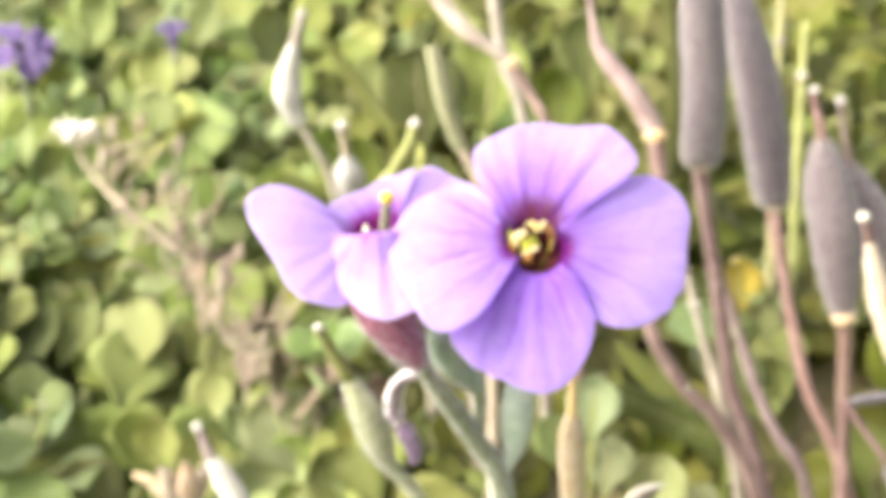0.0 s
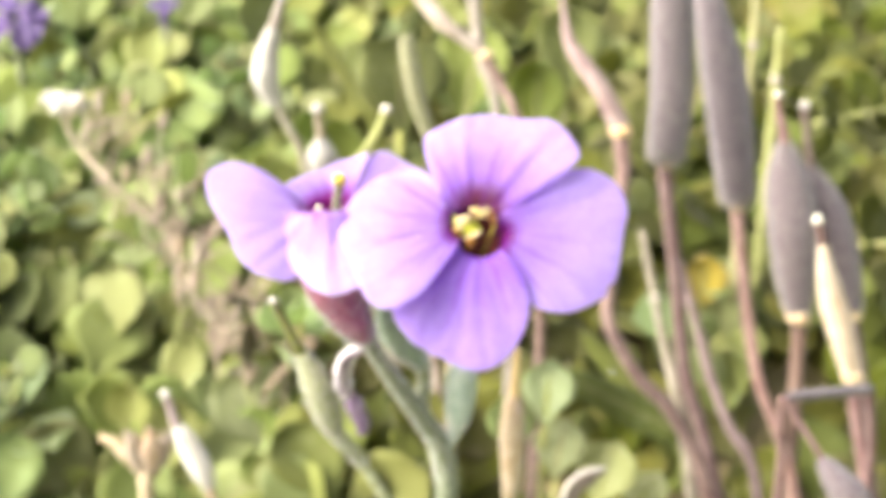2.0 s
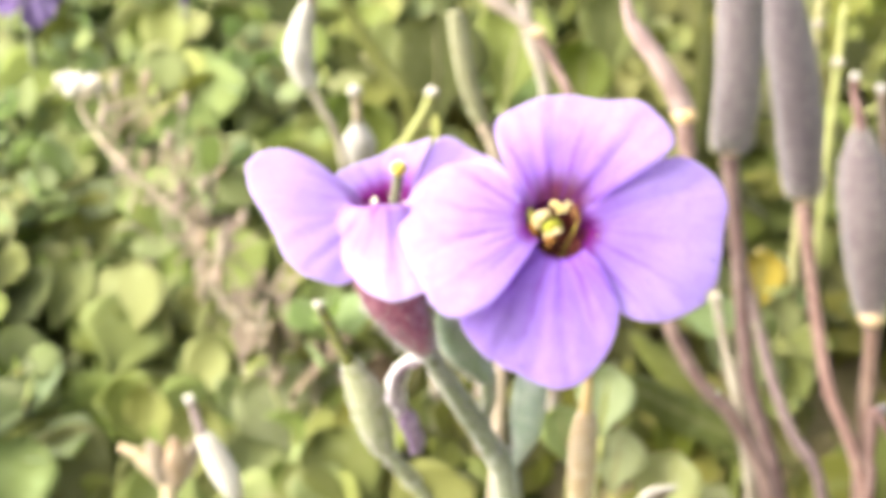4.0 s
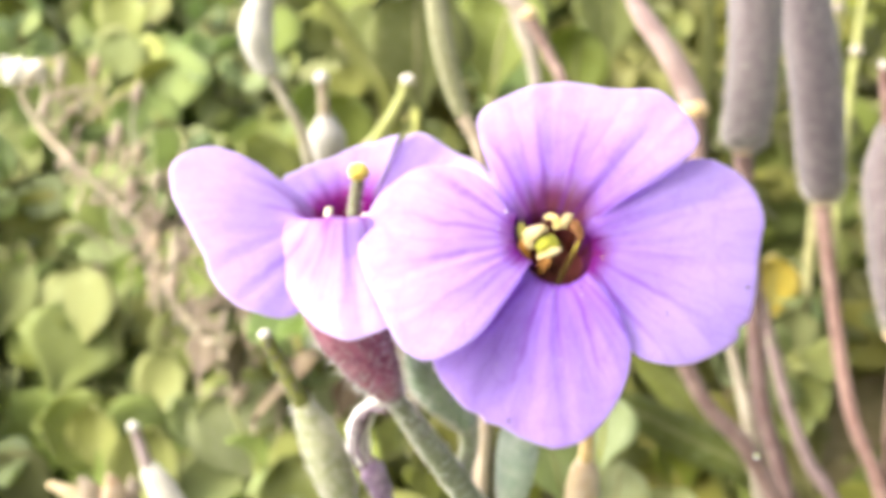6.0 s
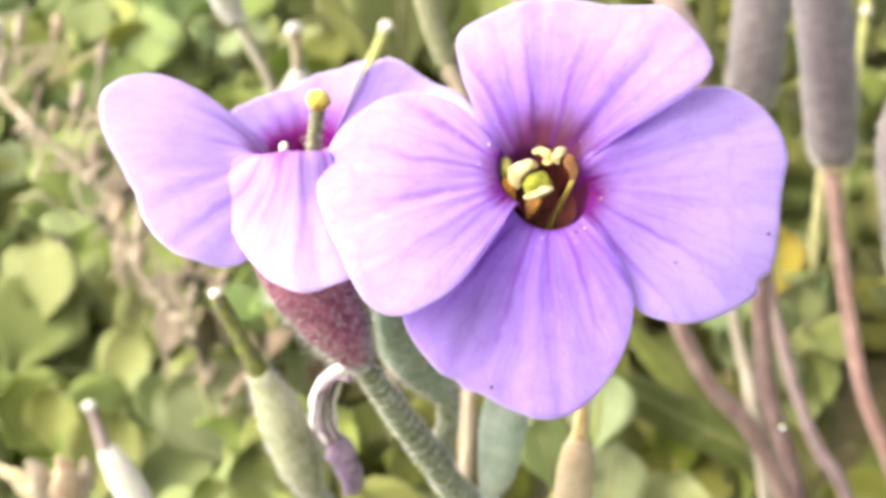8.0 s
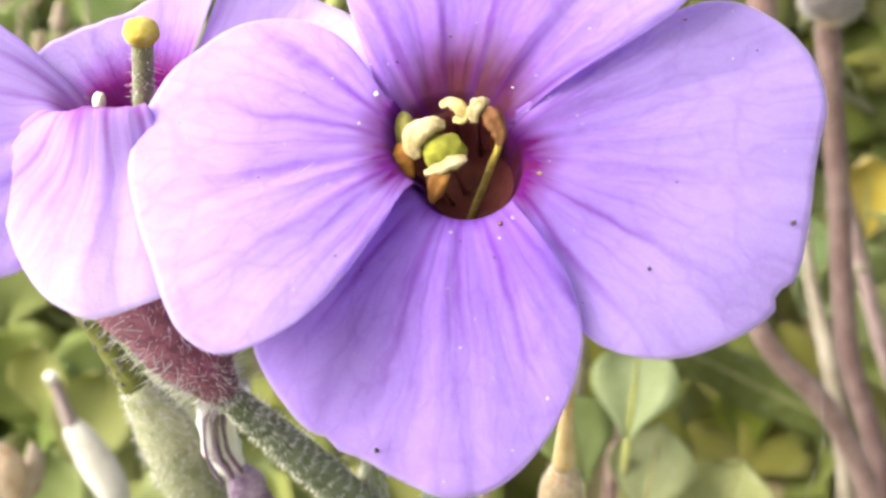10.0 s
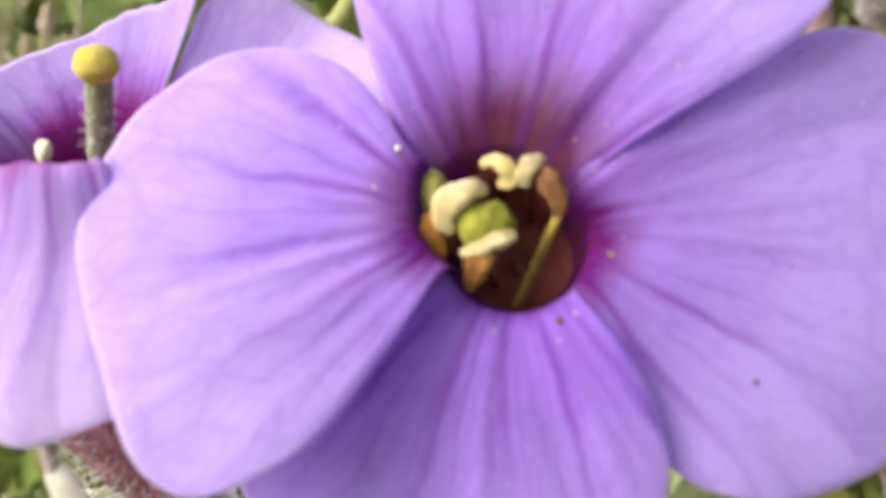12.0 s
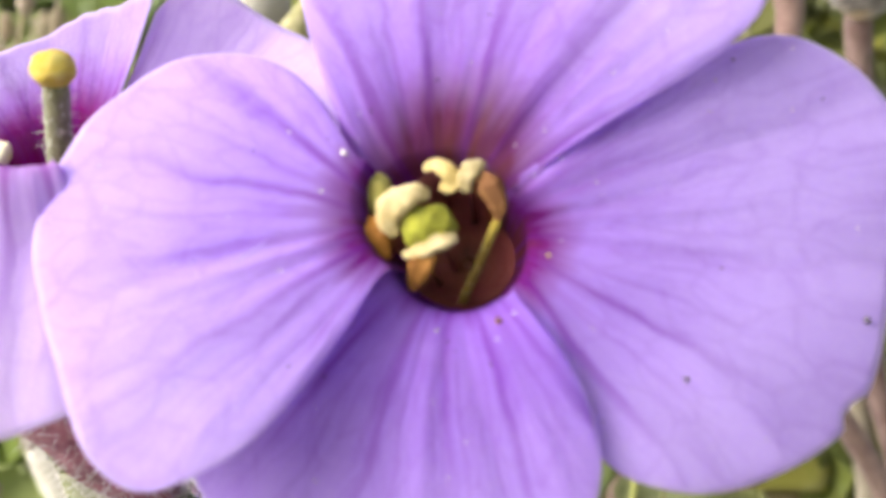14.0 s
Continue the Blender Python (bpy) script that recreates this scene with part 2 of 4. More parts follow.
POD_BLUE = plant_material("pod_blue_green", (0.28, 0.36, 0.27), (0.42, 0.49, 0.39), (0.22, 0.29, 0.17), scale=1100, sheen=0.15, pale=0.5)
POD_CREAM = plant_material("pod_cream", (0.38, 0.285, 0.155), (0.50, 0.405, 0.27), (0.42, 0.25, 0.09), scale=500, sheen=0.15)
POD_WHITE = plant_material("pod_whitish", (0.36, 0.33, 0.26), (0.50, 0.47, 0.39), scale=400, sheen=0.4)
RING = plant_material("pod_joint", (0.50, 0.33, 0.12), (0.62, 0.46, 0.22), scale=900)
FUZZ = plant_material("down", (0.75, 0.72, 0.64), (0.85, 0.82, 0.76), sheen=0.0, through=0.3)
FADED = plant_material("faded_petal", (0.72, 0.67, 0.64), (0.86, 0.83, 0.78), (0.30, 0.17, 0.22), scale=600, through=0.15)
WITHERED = plant_material("withered_stripe", (0.07, 0.022, 0.06), (0.16, 0.07, 0.13), scale=900)
FADED_PURPLE = plant_material("withered_purple", (0.09, 0.035, 0.10), (0.30, 0.21, 0.30), (0.06, 0.02, 0.06), scale=900)
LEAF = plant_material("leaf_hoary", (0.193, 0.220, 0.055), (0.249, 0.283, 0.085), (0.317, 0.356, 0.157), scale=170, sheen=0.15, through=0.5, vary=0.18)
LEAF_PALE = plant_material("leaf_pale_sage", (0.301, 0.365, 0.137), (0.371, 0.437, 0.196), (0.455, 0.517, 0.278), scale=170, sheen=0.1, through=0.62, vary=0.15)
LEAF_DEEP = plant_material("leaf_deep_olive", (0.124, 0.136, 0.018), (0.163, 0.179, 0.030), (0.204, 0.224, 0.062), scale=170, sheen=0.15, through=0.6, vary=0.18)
LEAF_GREEN = plant_material("leaf_green", (0.165, 0.18, 0.038), (0.225, 0.245, 0.065), scale=150, sheen=0.15, through=0.4)
LEAF_SAGE = plant_material("leaf_sage", (0.299, 0.333, 0.127), (0.391, 0.431, 0.196), (0.483, 0.512, 0.287), scale=260, sheen=0.1, through=0.6)
LEAF_DEAD = plant_material("leaf_dead", (0.105, 0.076, 0.038), (0.175, 0.135, 0.070), (0.22, 0.175, 0.125), scale=260, sheen=0.1, through=0.3)
LEAF_YELLOW = plant_material("leaf_yellow", (0.29, 0.22, 0.02), (0.36, 0.285, 0.04), scale=200, through=0.2)
PETAL_FAR = plant_material("violet_petal", (0.095, 0.055, 0.18), (0.15, 0.09, 0.24), scale=300, through=0.2)
# olive undergrowth, with the shade under the pod stalks put into its colour
UNDER_OLIVE_SHADE = plant_material("undergrowth_olive_shade", (0.145, 0.151, 0.020), (0.191, 0.203, 0.034), (0.219, 0.208, 0.059), scale=32, sheen=0.1, through=0.42, vary=0.18, each=True, wide=0.05)
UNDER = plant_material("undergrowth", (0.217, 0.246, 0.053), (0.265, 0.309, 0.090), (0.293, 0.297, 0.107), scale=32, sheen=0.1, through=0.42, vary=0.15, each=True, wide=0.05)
SOIL = plant_material("soil", (0.20, 0.175, 0.07), (0.27, 0.24, 0.10), (0.31, 0.26, 0.14), scale=70, sheen=0.0, bump=1.0, vary=0.0)
DEW = Nodes("dew", rough=0.05, spec=0.5)
DEW.bsdf.inputs["Transmission Weight"].default_value = 1.0
DEW = DEW.colour((1, 1, 1, 1))

# ---- building helpers ----
BASE = {}


def thing(name, base, label, category, group="", kind=""):
    """A thing: an Empty at its base, given in centimetres."""
    ob = new(name)
    ob.empty_display_size = 0.002
    ob.location = Vector(base) * CM
    BASE[ob] = Vector(base)
    return tagged(ob, label, category, group, kind)


def mesh_of(name, bm, material, origin=(0, 0, 0)):
    o = Vector(origin)
    for v in bm.verts:
        v.co = (v.co - o) * CM
    me = bpy.data.meshes.new(name)
    bm.normal_update()
    bm.to_mesh(me)
    bm.free()
    me.shade_smooth()
    me.materials.append(material)
    return me


def part(name, bm, material, parent, label=""):
    ob = new(name, mesh_of(name, bm, material, BASE[parent]))
    ob.parent = parent
    BASE[ob] = BASE[parent]
    return tagged(ob, label)


def curve_points(pts, steps):
    """A smooth line (Catmull-Rom) through a few points, with values blended alongside."""
    p = [np.array(q, float) for q in pts]
    p = [2 * p[0] - p[1]] + p + [2 * p[-1] - p[-2]]
    out = []
    for k in range(1, len(p) - 2):
        for s in range(steps):
            t = s / steps
            a, b, c, d = p[k - 1], p[k], p[k + 1], p[k + 2]
            out.append(0.5 * (2 * b + (c - a) * t + (2 * a - 5 * b + 4 * c - d) * t * t + (3 * b - a - 3 * c + d) * t ** 3))
    out.append(p[-2])
    return out


def sweep(pts, sides=10, steps=6, flat=1.0, bumps=0.04, bm=None, cap=True):
    """A round or flattened rod through points (x, y, z, radius)."""
    bm = bm or bmesh.new()
    line = curve_points(pts, steps)
    rings, side = [], Vector((0.9, 0.3, 0.1))
    off = random.uniform(0, 99)
    for k, q in enumerate(line):
        a, b = line[max(0, k - 1)], line[min(len(line) - 1, k + 1)]
        way = Vector((b - a)[:3]).normalized()
        side = (side - way * side.dot(way)).normalized()
        over = way.cross(side)
        r = max(q[3], 0.0006)
        ring = []
        for s in range(sides):
            w = 2 * math.pi * s / sides
            rr = r * (1 + bumps * noise.noise(Vector((math.cos(w) * 1.3, math.sin(w) * 1.3, off + k * 0.35))))
            ring.append(bm.verts.new(Vector(q[:3]) + side * math.cos(w) * rr + over * math.sin(w) * rr * flat))
        rings.append(ring)
    for a, b in zip(rings, rings[1:]):
        for s in range(sides):
            bm.faces.new((a[s], a[(s + 1) % sides], b[(s + 1) % sides], b[s]))
    if cap:
        bm.faces.new(rings[0][::-1])
        bm.faces.new(rings[-1])
    return bm


def blob(centre, radii, turn=(0, 0, 0), detail=3, rough=0.06, dent=None, grain=0.0):
    """A rounded body with an uneven surface; dent: depth of a furrow along its length."""
    bm = bmesh.new()
    bmesh.ops.create_icosphere(bm, subdivisions=detail, radius=1)
    e = Euler([radians(a) for a in turn]).to_matrix()
    off = Vector((random.uniform(0, 50),) * 3)
    for v in bm.verts:
        c = v.co.copy()
        k = 1 + rough * noise.noise(c * 1.7 + off) + grain * noise.noise(c * 13 + off)
        if dent:
            k -= dent * math.exp(-((c.x / 0.25) ** 2)) * max(0, c.z)
        v.co = Vector(centre) + e @ Vector((c.x * radii[0] * k, c.y * radii[1] * k, c.z * radii[2] * k))
    return bm


def down(lines, count, length, seed, thick=0.0035):
    """Short pale hairs standing out from rods given as lines of (x, y, z, radius)."""
    rnd, bm = random.Random(seed), bmesh.new()
    for pts in lines:
        line = curve_points(pts, 8)
        for _ in range(count):
            k = rnd.randrange(len(line) - 1)
            q, way = line[k], Vector((line[k + 1] - line[k])[:3]).normalized()
            out = Vector((rnd.gauss(0, 1), rnd.gauss(0, 1), rnd.gauss(0, 1)))
            out = (out - way * out.dot(way)).normalized()
            foot = Vector(q[:3]) + out * q[3] * 0.95 + way * rnd.uniform(0, 0.03)
            tip = foot + (out + way * rnd.uniform(-0.6, 0.6) + Vector((rnd.gauss(0, 0.3), rnd.gauss(0, 0.3), rnd.gauss(0, 0.3)))) * length * rnd.uniform(0.5, 1.2)
            s = way.cross(out) * thick
            f = [bm.verts.new(foot + s), bm.verts.new(foot - s * 0.5 + way * thick), bm.verts.new(foot - s * 0.5 - way * thick)]
            t = bm.verts.new(tip)
            for a in range(3):
                bm.faces.new((f[a], f[(a + 1) % 3], t))
    return bm


# ---- flowers ----
class Face:
    """The plane of a flower's open face: centre, right, up and outward."""

    def __init__(self, centre, normal):
        self.c, self.n = Vector(centre), Vector(normal).normalized()
        self.u = Vector((0, 0, 1)).cross(self.n).normalized()
        if self.u.x < 0:
            self.u = -self.u
        self.v = self.n.cross(self.u)

    def at(self, u, v, n=0.0):
        return self.c + self.u * u + self.v * v + self.n * n


def fan_petal(face, mid, left, right, reach, cl, pl, cr, pr, lift=0.0, twist=0.0, over=0.0, seed=0.0, tube=0.15, depth=0.30, wave=0.02, fold=None):
    """A petal that opens like a fan. mid: its direction in degrees; right, left: half widths in degrees on the two sides
    (a = -1, a = +1); cl, pl, cr, pr: how far and how suddenly the rim draws in at the sides."""
    bm = bmesh.new()
    la, lr, ls, le = (bm.verts.layers.float.new(k) for k in ("ang", "rad", "seed", "edge"))
    NR, NA, thick = 30, 36, 0.011
    grids = []
    for level in (0, 1):
        grid = []
        for i in range(NR + 1):
            row = []
            s = i / NR
            for j in range(NA + 1):
                a = -1 + 2 * j / NA
                b = abs(a)
                rim = reach * (1 - min(0.5, cl * b ** pl if a > 0 else cr * b ** pr))
                rim += 0.006 * noise.noise(Vector((a * 6, seed, 3.0)))
                rim = max(rim, tube + 0.05)
                if s < 0.24:
                    q = s / 0.24
                    r = tube * (0.66 + 0.34 * q ** 1.2) + over * 0.15
                    h = -depth * (1 - q) ** 0.9 - 0.055
                else:
                    q = (s - 0.24) / 0.76
                    r = tube + over * 0.15 + (rim - tube) * q
                    h = -0.055 * (1 - min(1, q * 4.5)) ** 2
                g = max(0.0, r - tube)
                open_ = 1 - math.exp(-g / 0.12)
                half = left if a > 0 else right
                phi = radians(mid + a * half)
                h += lift * g + twist * a * g + over * open_
                h += wave * g / reach * noise.noise(Vector((a * 2.2, s * 2.0, seed * 3.1 + 5)))
                h += 0.012 * open_ * noise.noise(Vector((a * 7, s * 1.6, seed * 1.7)))
                if fold and g > 0:
                    h += fold[0] * g * math.exp(-(((a - fold[1]) / fold[2]) ** 2))
                p = face.at(r * math.cos(phi), r * math.sin(phi), h - level * thick * (0.35 + 0.65 * min(1.0, (1 - s) * 8, (1 - b) * 8)))
                v = bm.verts.new(p)
                v[la], v[lr], v[ls] = a, g / (reach - tube) * 0.86 + 0.14 * min(1.0, s / 0.24), seed
                v[le] = min((1 - s) * reach, (1 - b) * r * radians(half))
                row.append(v)
            grid.append(row)
        grids.append(grid)
    top, low = grids
    for i in range(NR):
        for j in range(NA):
            bm.faces.new((top[i][j], top[i + 1][j], top[i + 1][j + 1], top[i][j + 1]))
            bm.faces.new((low[i][j], low[i][j + 1], low[i + 1][j + 1], low[i + 1][j]))
    for i in range(NR):
        bm.faces.new((top[i][0], low[i][0], low[i + 1][0], top[i + 1][0]))
        bm.faces.new((top[i][NA], top[i + 1][NA], low[i + 1][NA], low[i][NA]))
    for j in range(NA):
        bm.faces.new((top[NR][j], low[NR][j], low[NR][j + 1], top[NR][j + 1]))
    return bm


def petal(face, mid, base, rim, plane, seed, reach=0.85, nick=(0, 0.0, 0.05), funnel=(0.055, 0.07), dome=0.0, back=0.02, rise=(0.0, 0.0), depth=0.30, lip=0.0):
    """A broad clawed petal. base: (angle, radius) where its two sides leave the throat; rim: the margin from side to side
    as (angle, radius), counter-clockwise; plane: height, slope outwards along mid and slope across; nick: a notch in the margin;
    lip: how far the throat end keeps to that plane and overhangs."""
    polar = lambda deg, r: Vector((r * math.cos(radians(deg)), r * math.sin(radians(deg))))
    line = [Vector(q) for q in curve_points([polar(*q) for q in rim], 14)]
    walked, sums = 0.0, [0.0]
    for p, q in zip(line, line[1:]):
        turn = abs(math.atan2(p.x * q.y - p.y * q.x, p.dot(q)))
        walked += 0.5 * turn + 0.4 * (q - p).length
        sums.append(walked)
    sums = np.array(sums) / walked
    px, py = np.array([q.x for q in line]), np.array([q.y for q in line])
    (d0, r0), (d1, r1) = base
    h0, out, across = plane
    way = polar(mid, 1.0)
    bm = bmesh.new()
    la, lr, ls, le = (bm.verts.layers.float.new(k) for k in ("ang", "rad", "seed", "edge"))
    NR, NA, NT, thick = 34, 72, 7, 0.011
    grids = []
    for level in (0, 1):
        grid = []
        for i in range(NR + NT + 1):
            row = []
            for j in range(NA + 1):
                w = j / NA
                a = 2 * w - 1
                tip = Vector((float(np.interp(w, sums, px)), float(np.interp(w, sums, py))))
                tip *= 1 - nick[1] * math.exp(-(((a - nick[0]) / nick[2]) ** 2)) + 0.007 * noise.noise(Vector((a * 7, seed, 3.0)))
                foot = polar(d0 + (d1 - d0) * w, r0 + (r1 - r0) * w)
                if i < NT:
                    k = i / NT
                    p, g, q = foot * (0.62 + 0.38 * k ** 1.2), 0.0, 0.0
                    h = -depth * (1 - k) ** 0.9 - funnel[0]
                else:
                    k, q = 1.0, (i - NT) / NR
                    p = foot.lerp(tip, q)
                    g = (p - foot).length
                    h = -funnel[0] * math.exp(-g / funnel[1])
                away = 1 - math.exp(-g / 0.10)
                h += max(away, lip) * (h0 + out * p.dot(way) + across * (p.y * way.x - p.x * way.y))
                h += dome * math.sin(math.pi * min(1.0, g / reach)) * math.cos(a * 1.5) - back * q ** 5 * min(1.0, g / 0.3)
                h += away * (0.020 * noise.noise(Vector((a * 2.2, g * 2.4, seed * 3.1 + 5))) + 0.011 * noise.noise(Vector((a * 8, g * 1.6, seed * 1.7))) + 0.004 * noise.noise(Vector((a * 19, g * 3, seed * 2.3))))
                h += rise[0] * min(1.0, max(0.0, rise[1] + a), 3 * (1 - a)) * math.exp(-(((g - 0.07) / 0.09) ** 2))
                edge = (1 - q) * (tip - foot).length
                v = bm.verts.new(face.at(p.x, p.y, h - level * thick * (0.35 + 0.65 * min(1.0, edge * 12))))
                v[la], v[lr], v[ls], v[le] = a, min(1.0, g / (reach - 0.15)) * 0.86 + 0.14 * k, seed, edge
                row.append(v)
            grid.append(row)
        grids.append(grid)
    top, low = grids
    for i in range(NR + NT):
        for j in range(NA):
            bm.faces.new((top[i][j], top[i + 1][j], top[i + 1][j + 1], top[i][j + 1]))
            bm.faces.new((low[i][j], low[i][j + 1], low[i + 1][j + 1], low[i + 1][j]))
        bm.faces.new((top[i][0], low[i][0], low[i + 1][0], top[i + 1][0]))
        bm.faces.new((top[i][NA], top[i + 1][NA], low[i + 1][NA], low[i][NA]))
    for j in range(NA):
        bm.faces.new((top[-1][j], low[-1][j], low[-1][j + 1], top[-1][j + 1]))
    return bm


def anther(face, spine, seed, groove=1.6):
    """A burst, crumpled anther: a furrowed husk bent along its spine of (u, v, n, radius)."""
    bm = bmesh.new()
    line = curve_points(spine, 6)
    rings = []
    for k, q in enumerate(line):
        a, b = line[max(0, k - 1)], line[min(len(line) - 1, k + 1)]
        way = Vector((b - a)[:3]).normalized()
        side = way.cross(Vector((0, 0, 1))).normalized()
        over = side.cross(way)
        ring = []
        for s in range(16):
            w = 2 * math.pi * s / 16
            rr = max(q[3], 0.003) * (1 + 0.28 * noise.noise(Vector((math.cos(w) * 1.2, math.sin(w) * 1.2, seed + k * 0.28))) + 0.10 * noise.noise(Vector((math.cos(w) * 4, math.sin(w) * 4, seed + k * 0.7))))
            rr *= 1 - 0.42 * math.exp(-(((w - groove) / 0.42) ** 2))
            p = Vector(q[:3]) + side * math.cos(w) * rr + over * math.sin(w) * rr * 0.75
            ring.append(bm.verts.new(face.at(*p)))
        rings.append(ring)
    for a, b in zip(rings, rings[1:]):
        for s in range(16):
            bm.faces.new((a[s], a[(s + 1) % 16], b[(s + 1) % 16], b[s]))
    bm.faces.new(rings[0][::-1])
    bm.faces.new(rings[-1])
    return bm


def throat_tube(face, radius, depth):
    """The inside of the flower's tube, closed at its foot."""
    bm = bmesh.new()
    rings = []
    for k, (d, r) in enumerate(((0.25, 1.06), (0.4, 0.98), (0.6, 0.84), (0.8, 0.62), (0.95, 0.36), (1.06, 0.10))):
        rings.append([bm.verts.new(face.at(radius * r * math.cos(w), radius * r * math.sin(w), -depth * d)) for w in (2 * math.pi * s / 24 for s in range(24))])
    for a, b in zip(rings, rings[1:]):
        for s in range(24):
            bm.faces.new((a[s], b[s], b[(s + 1) % 24], a[(s + 1) % 24]))
    bm.faces.new(rings[-1])
    return bm


shoot = thing("flowering_shoot", (0.55, 7.75, 2.0), "upright shoot with two lilac four-petalled flowers, buds and pods", "flowering plant")

# the open flower that faces out
front = Face((0.585, 6.85, 7.27), (-0.05, -0.79, 0.61))
flower = part("flower", throat_tube(front, 0.16, 0.34), TUBE, shoot, "lilac flower with dark maroon throat, seen face on")
for kind, args in (
    (PETAL, dict(mid=0, base=((-46, 0.165), (52, 0.145)), plane=(-0.018, -0.12, 0.04), seed=1.3, nick=(-0.21, 0.035, 0.025), dome=0.02,
                 rim=((-37, 0.193), (-50, 0.391), (-50, 0.585), (-42, 0.722), (-32, 0.827), (-21, 0.912), (-11, 0.942), (-0, 0.940), (10, 0.968), (16, 1.005), (25, 1.002), (33, 0.943), (41, 0.822), (45, 0.566), (46, 0.290), (44, 0.166)))),
    (PETAL_LOW, dict(mid=-92, base=((-160, 0.170), (-36, 0.165)), plane=(0.025, -0.22, 0.08), seed=2.1, nick=(-0.30, 0.018, 0.03), dome=0.025,
                     rim=((218, 0.203), (222, 0.446), (224, 0.721), (228, 0.796), (240, 0.838), (250, 0.860), (257, 0.856), (265, 0.884), (274, 0.907), (283, 0.871), (295, 0.747), (307, 0.600), (315, 0.442), (319, 0.287), (318, 0.195)))),
    (PETAL_TOP, dict(mid=85, base=((36, 0.155), (158, 0.235)), plane=(0.0, 0.05, -0.045), seed=3.6, funnel=(0.07, 0.10), dome=-0.01,
                     rim=((52, 0.191), (47, 0.292), (41, 0.560), (41, 0.733), (44, 0.844), (52, 0.890), (63, 0.911), (70, 0.875), (78, 0.838), (91, 0.842), (105, 0.830), (120, 0.798), (126, 0.757), (131, 0.624), (138, 0.450), (147, 0.322)))),
    (PETAL_LEFT, dict(mid=188, base=((147, 0.258), (219, 0.160)), plane=(0.05, -0.04, 0.19), seed=4.4, funnel=(0.012, 0.04), dome=0.03, lip=0.95,
                      rim=((151, 0.296), (142, 0.406), (141, 0.551), (146, 0.684), (155, 0.803), (167, 0.885), (177, 0.922), (187, 0.937), (196, 0.912), (205, 0.884), (214, 0.884), (221, 0.883), (228, 0.837), (232, 0.734), (235, 0.567), (231, 0.320), (219, 0.191)))),
):
    part("petal", petal(front, **args), kind, flower)
dust = random.Random(3)
DARK = plant_material("dark_speck", (0.03, 0.02, 0.03), (0.06, 0.04, 0.05))
for ob in [o for o in flower.children if o.name.startswith("petal")]:
    for k in range(20):
        v = ob.data.vertices[dust.randrange(10, 40) * 73 + dust.randrange(4, 69)].co / CM + BASE[ob]
        size = dust.uniform(0.0022, 0.0048)
        part("dust_grain", blob(v + front.n * size * 0.5, (size, size * 0.8, size * 0.7), detail=1), DARK if k % 5 == 3 else FUZZ, flower)
# single specks, and the white bead at a petal's inner corner
petals = [o for o in flower.children if o.name.startswith("petal")]
for k, u, v, size, mat in ((0, 0.515, -0.257, 0.006, DARK), (0, 0.900, -0.072, 0.008, DARK), (1, -0.159, -0.80, 0.008, DARK), (1, 0.108, -0.172, 0.0075, ANTHER_BROWN), (3, -0.266, 0.150, 0.007, FUZZ), (0, 0.20, -0.02, 0.005, STIGMA), (1, -0.02, -0.20, 0.0045, FUZZ), (3, -0.30, 0.06, 0.004, FUZZ)):
    spot = min((q.co / CM + BASE[petals[k]] for q in petals[k].data.vertices), key=lambda p: (p - front.at(u, v, 0)).dot(front.u) ** 2 + (p - front.at(u, v, 0)).dot(front.v) ** 2 - 1e-5 * (p - front.c).dot(front.n))
    part("speck", blob(spot + front.n * size * 0.6, (size, size * 0.8, size * 0.9), detail=2, rough=0.4), mat, flower)
part("stigma", blob(front.at(-0.060, 0.006, -0.015), (0.062, 0.052, 0.050), (30, 0, 30), rough=0.14, detail=5, grain=0.06), STIGMA_GREEN, flower, "green stigma")
for spine, mat, crumple in (
    (((-0.066, 0.075, 0.015, 0.012), (-0.098, 0.068, 0.028, 0.026), (-0.135, 0.044, 0.025, 0.036), (-0.145, 0.010, 0.012, 0.028), (-0.130, -0.022, 0.0, 0.010)), ANTHER, 3.33),
    (((-0.190, 0.020, -0.02, 0.012), (-0.172, -0.020, -0.015, 0.030), (-0.145, -0.070, -0.03, 0.012)), ANTHER_BROWN, 0.44),
    (((0.004, -0.012, 0.012, 0.009), (-0.028, -0.027, 0.020, 0.019), (-0.066, -0.046, 0.012, 0.017), (-0.105, -0.062, 0.0, 0.008)), ANTHER, -0.74),
    (((-0.040, -0.050, 0.0, 0.014), (-0.066, -0.072, -0.008, 0.030), (-0.076, -0.104, -0.03, 0.022), (-0.084, -0.128, -0.05, 0.007)), ANTHER_BROWN, -2.71),
    (((-0.086, 0.132, 0.0, 0.009), (-0.060, 0.143, 0.012, 0.015), (-0.030, 0.126, 0.018, 0.020), (-0.018, 0.098, 0.012, 0.014), (-0.046, 0.096, 0.005, 0.009)), ANTHER, 6.60),
    (((0.012, 0.088, 0.015, 0.010), (0.012, 0.122, 0.028, 0.022), (0.030, 0.146, 0.026, 0.016), (0.048, 0.152, 0.02, 0.005)), ANTHER, 4.68),
    (((0.034, 0.128, 0.015, 0.012), (0.060, 0.108, 0.018, 0.027), (0.083, 0.070, 0.005, 0.021), (0.086, 0.038, -0.01, 0.008)), ANTHER_BROWN, 6.75),
):
    part("anther", anther(front, spine, crumple), mat, flower)
    u, v, n, q = spine[1]
    a, b = front.at(u, v, n - 0.03), front.at(0.8 * u, 0.8 * v - 0.01, -0.28)
    part("filament", sweep([(*a, 0.005), (*a.lerp(b, 0.5), 0.006), (*b, 0.008)], 6, 4), TUBE, flower)
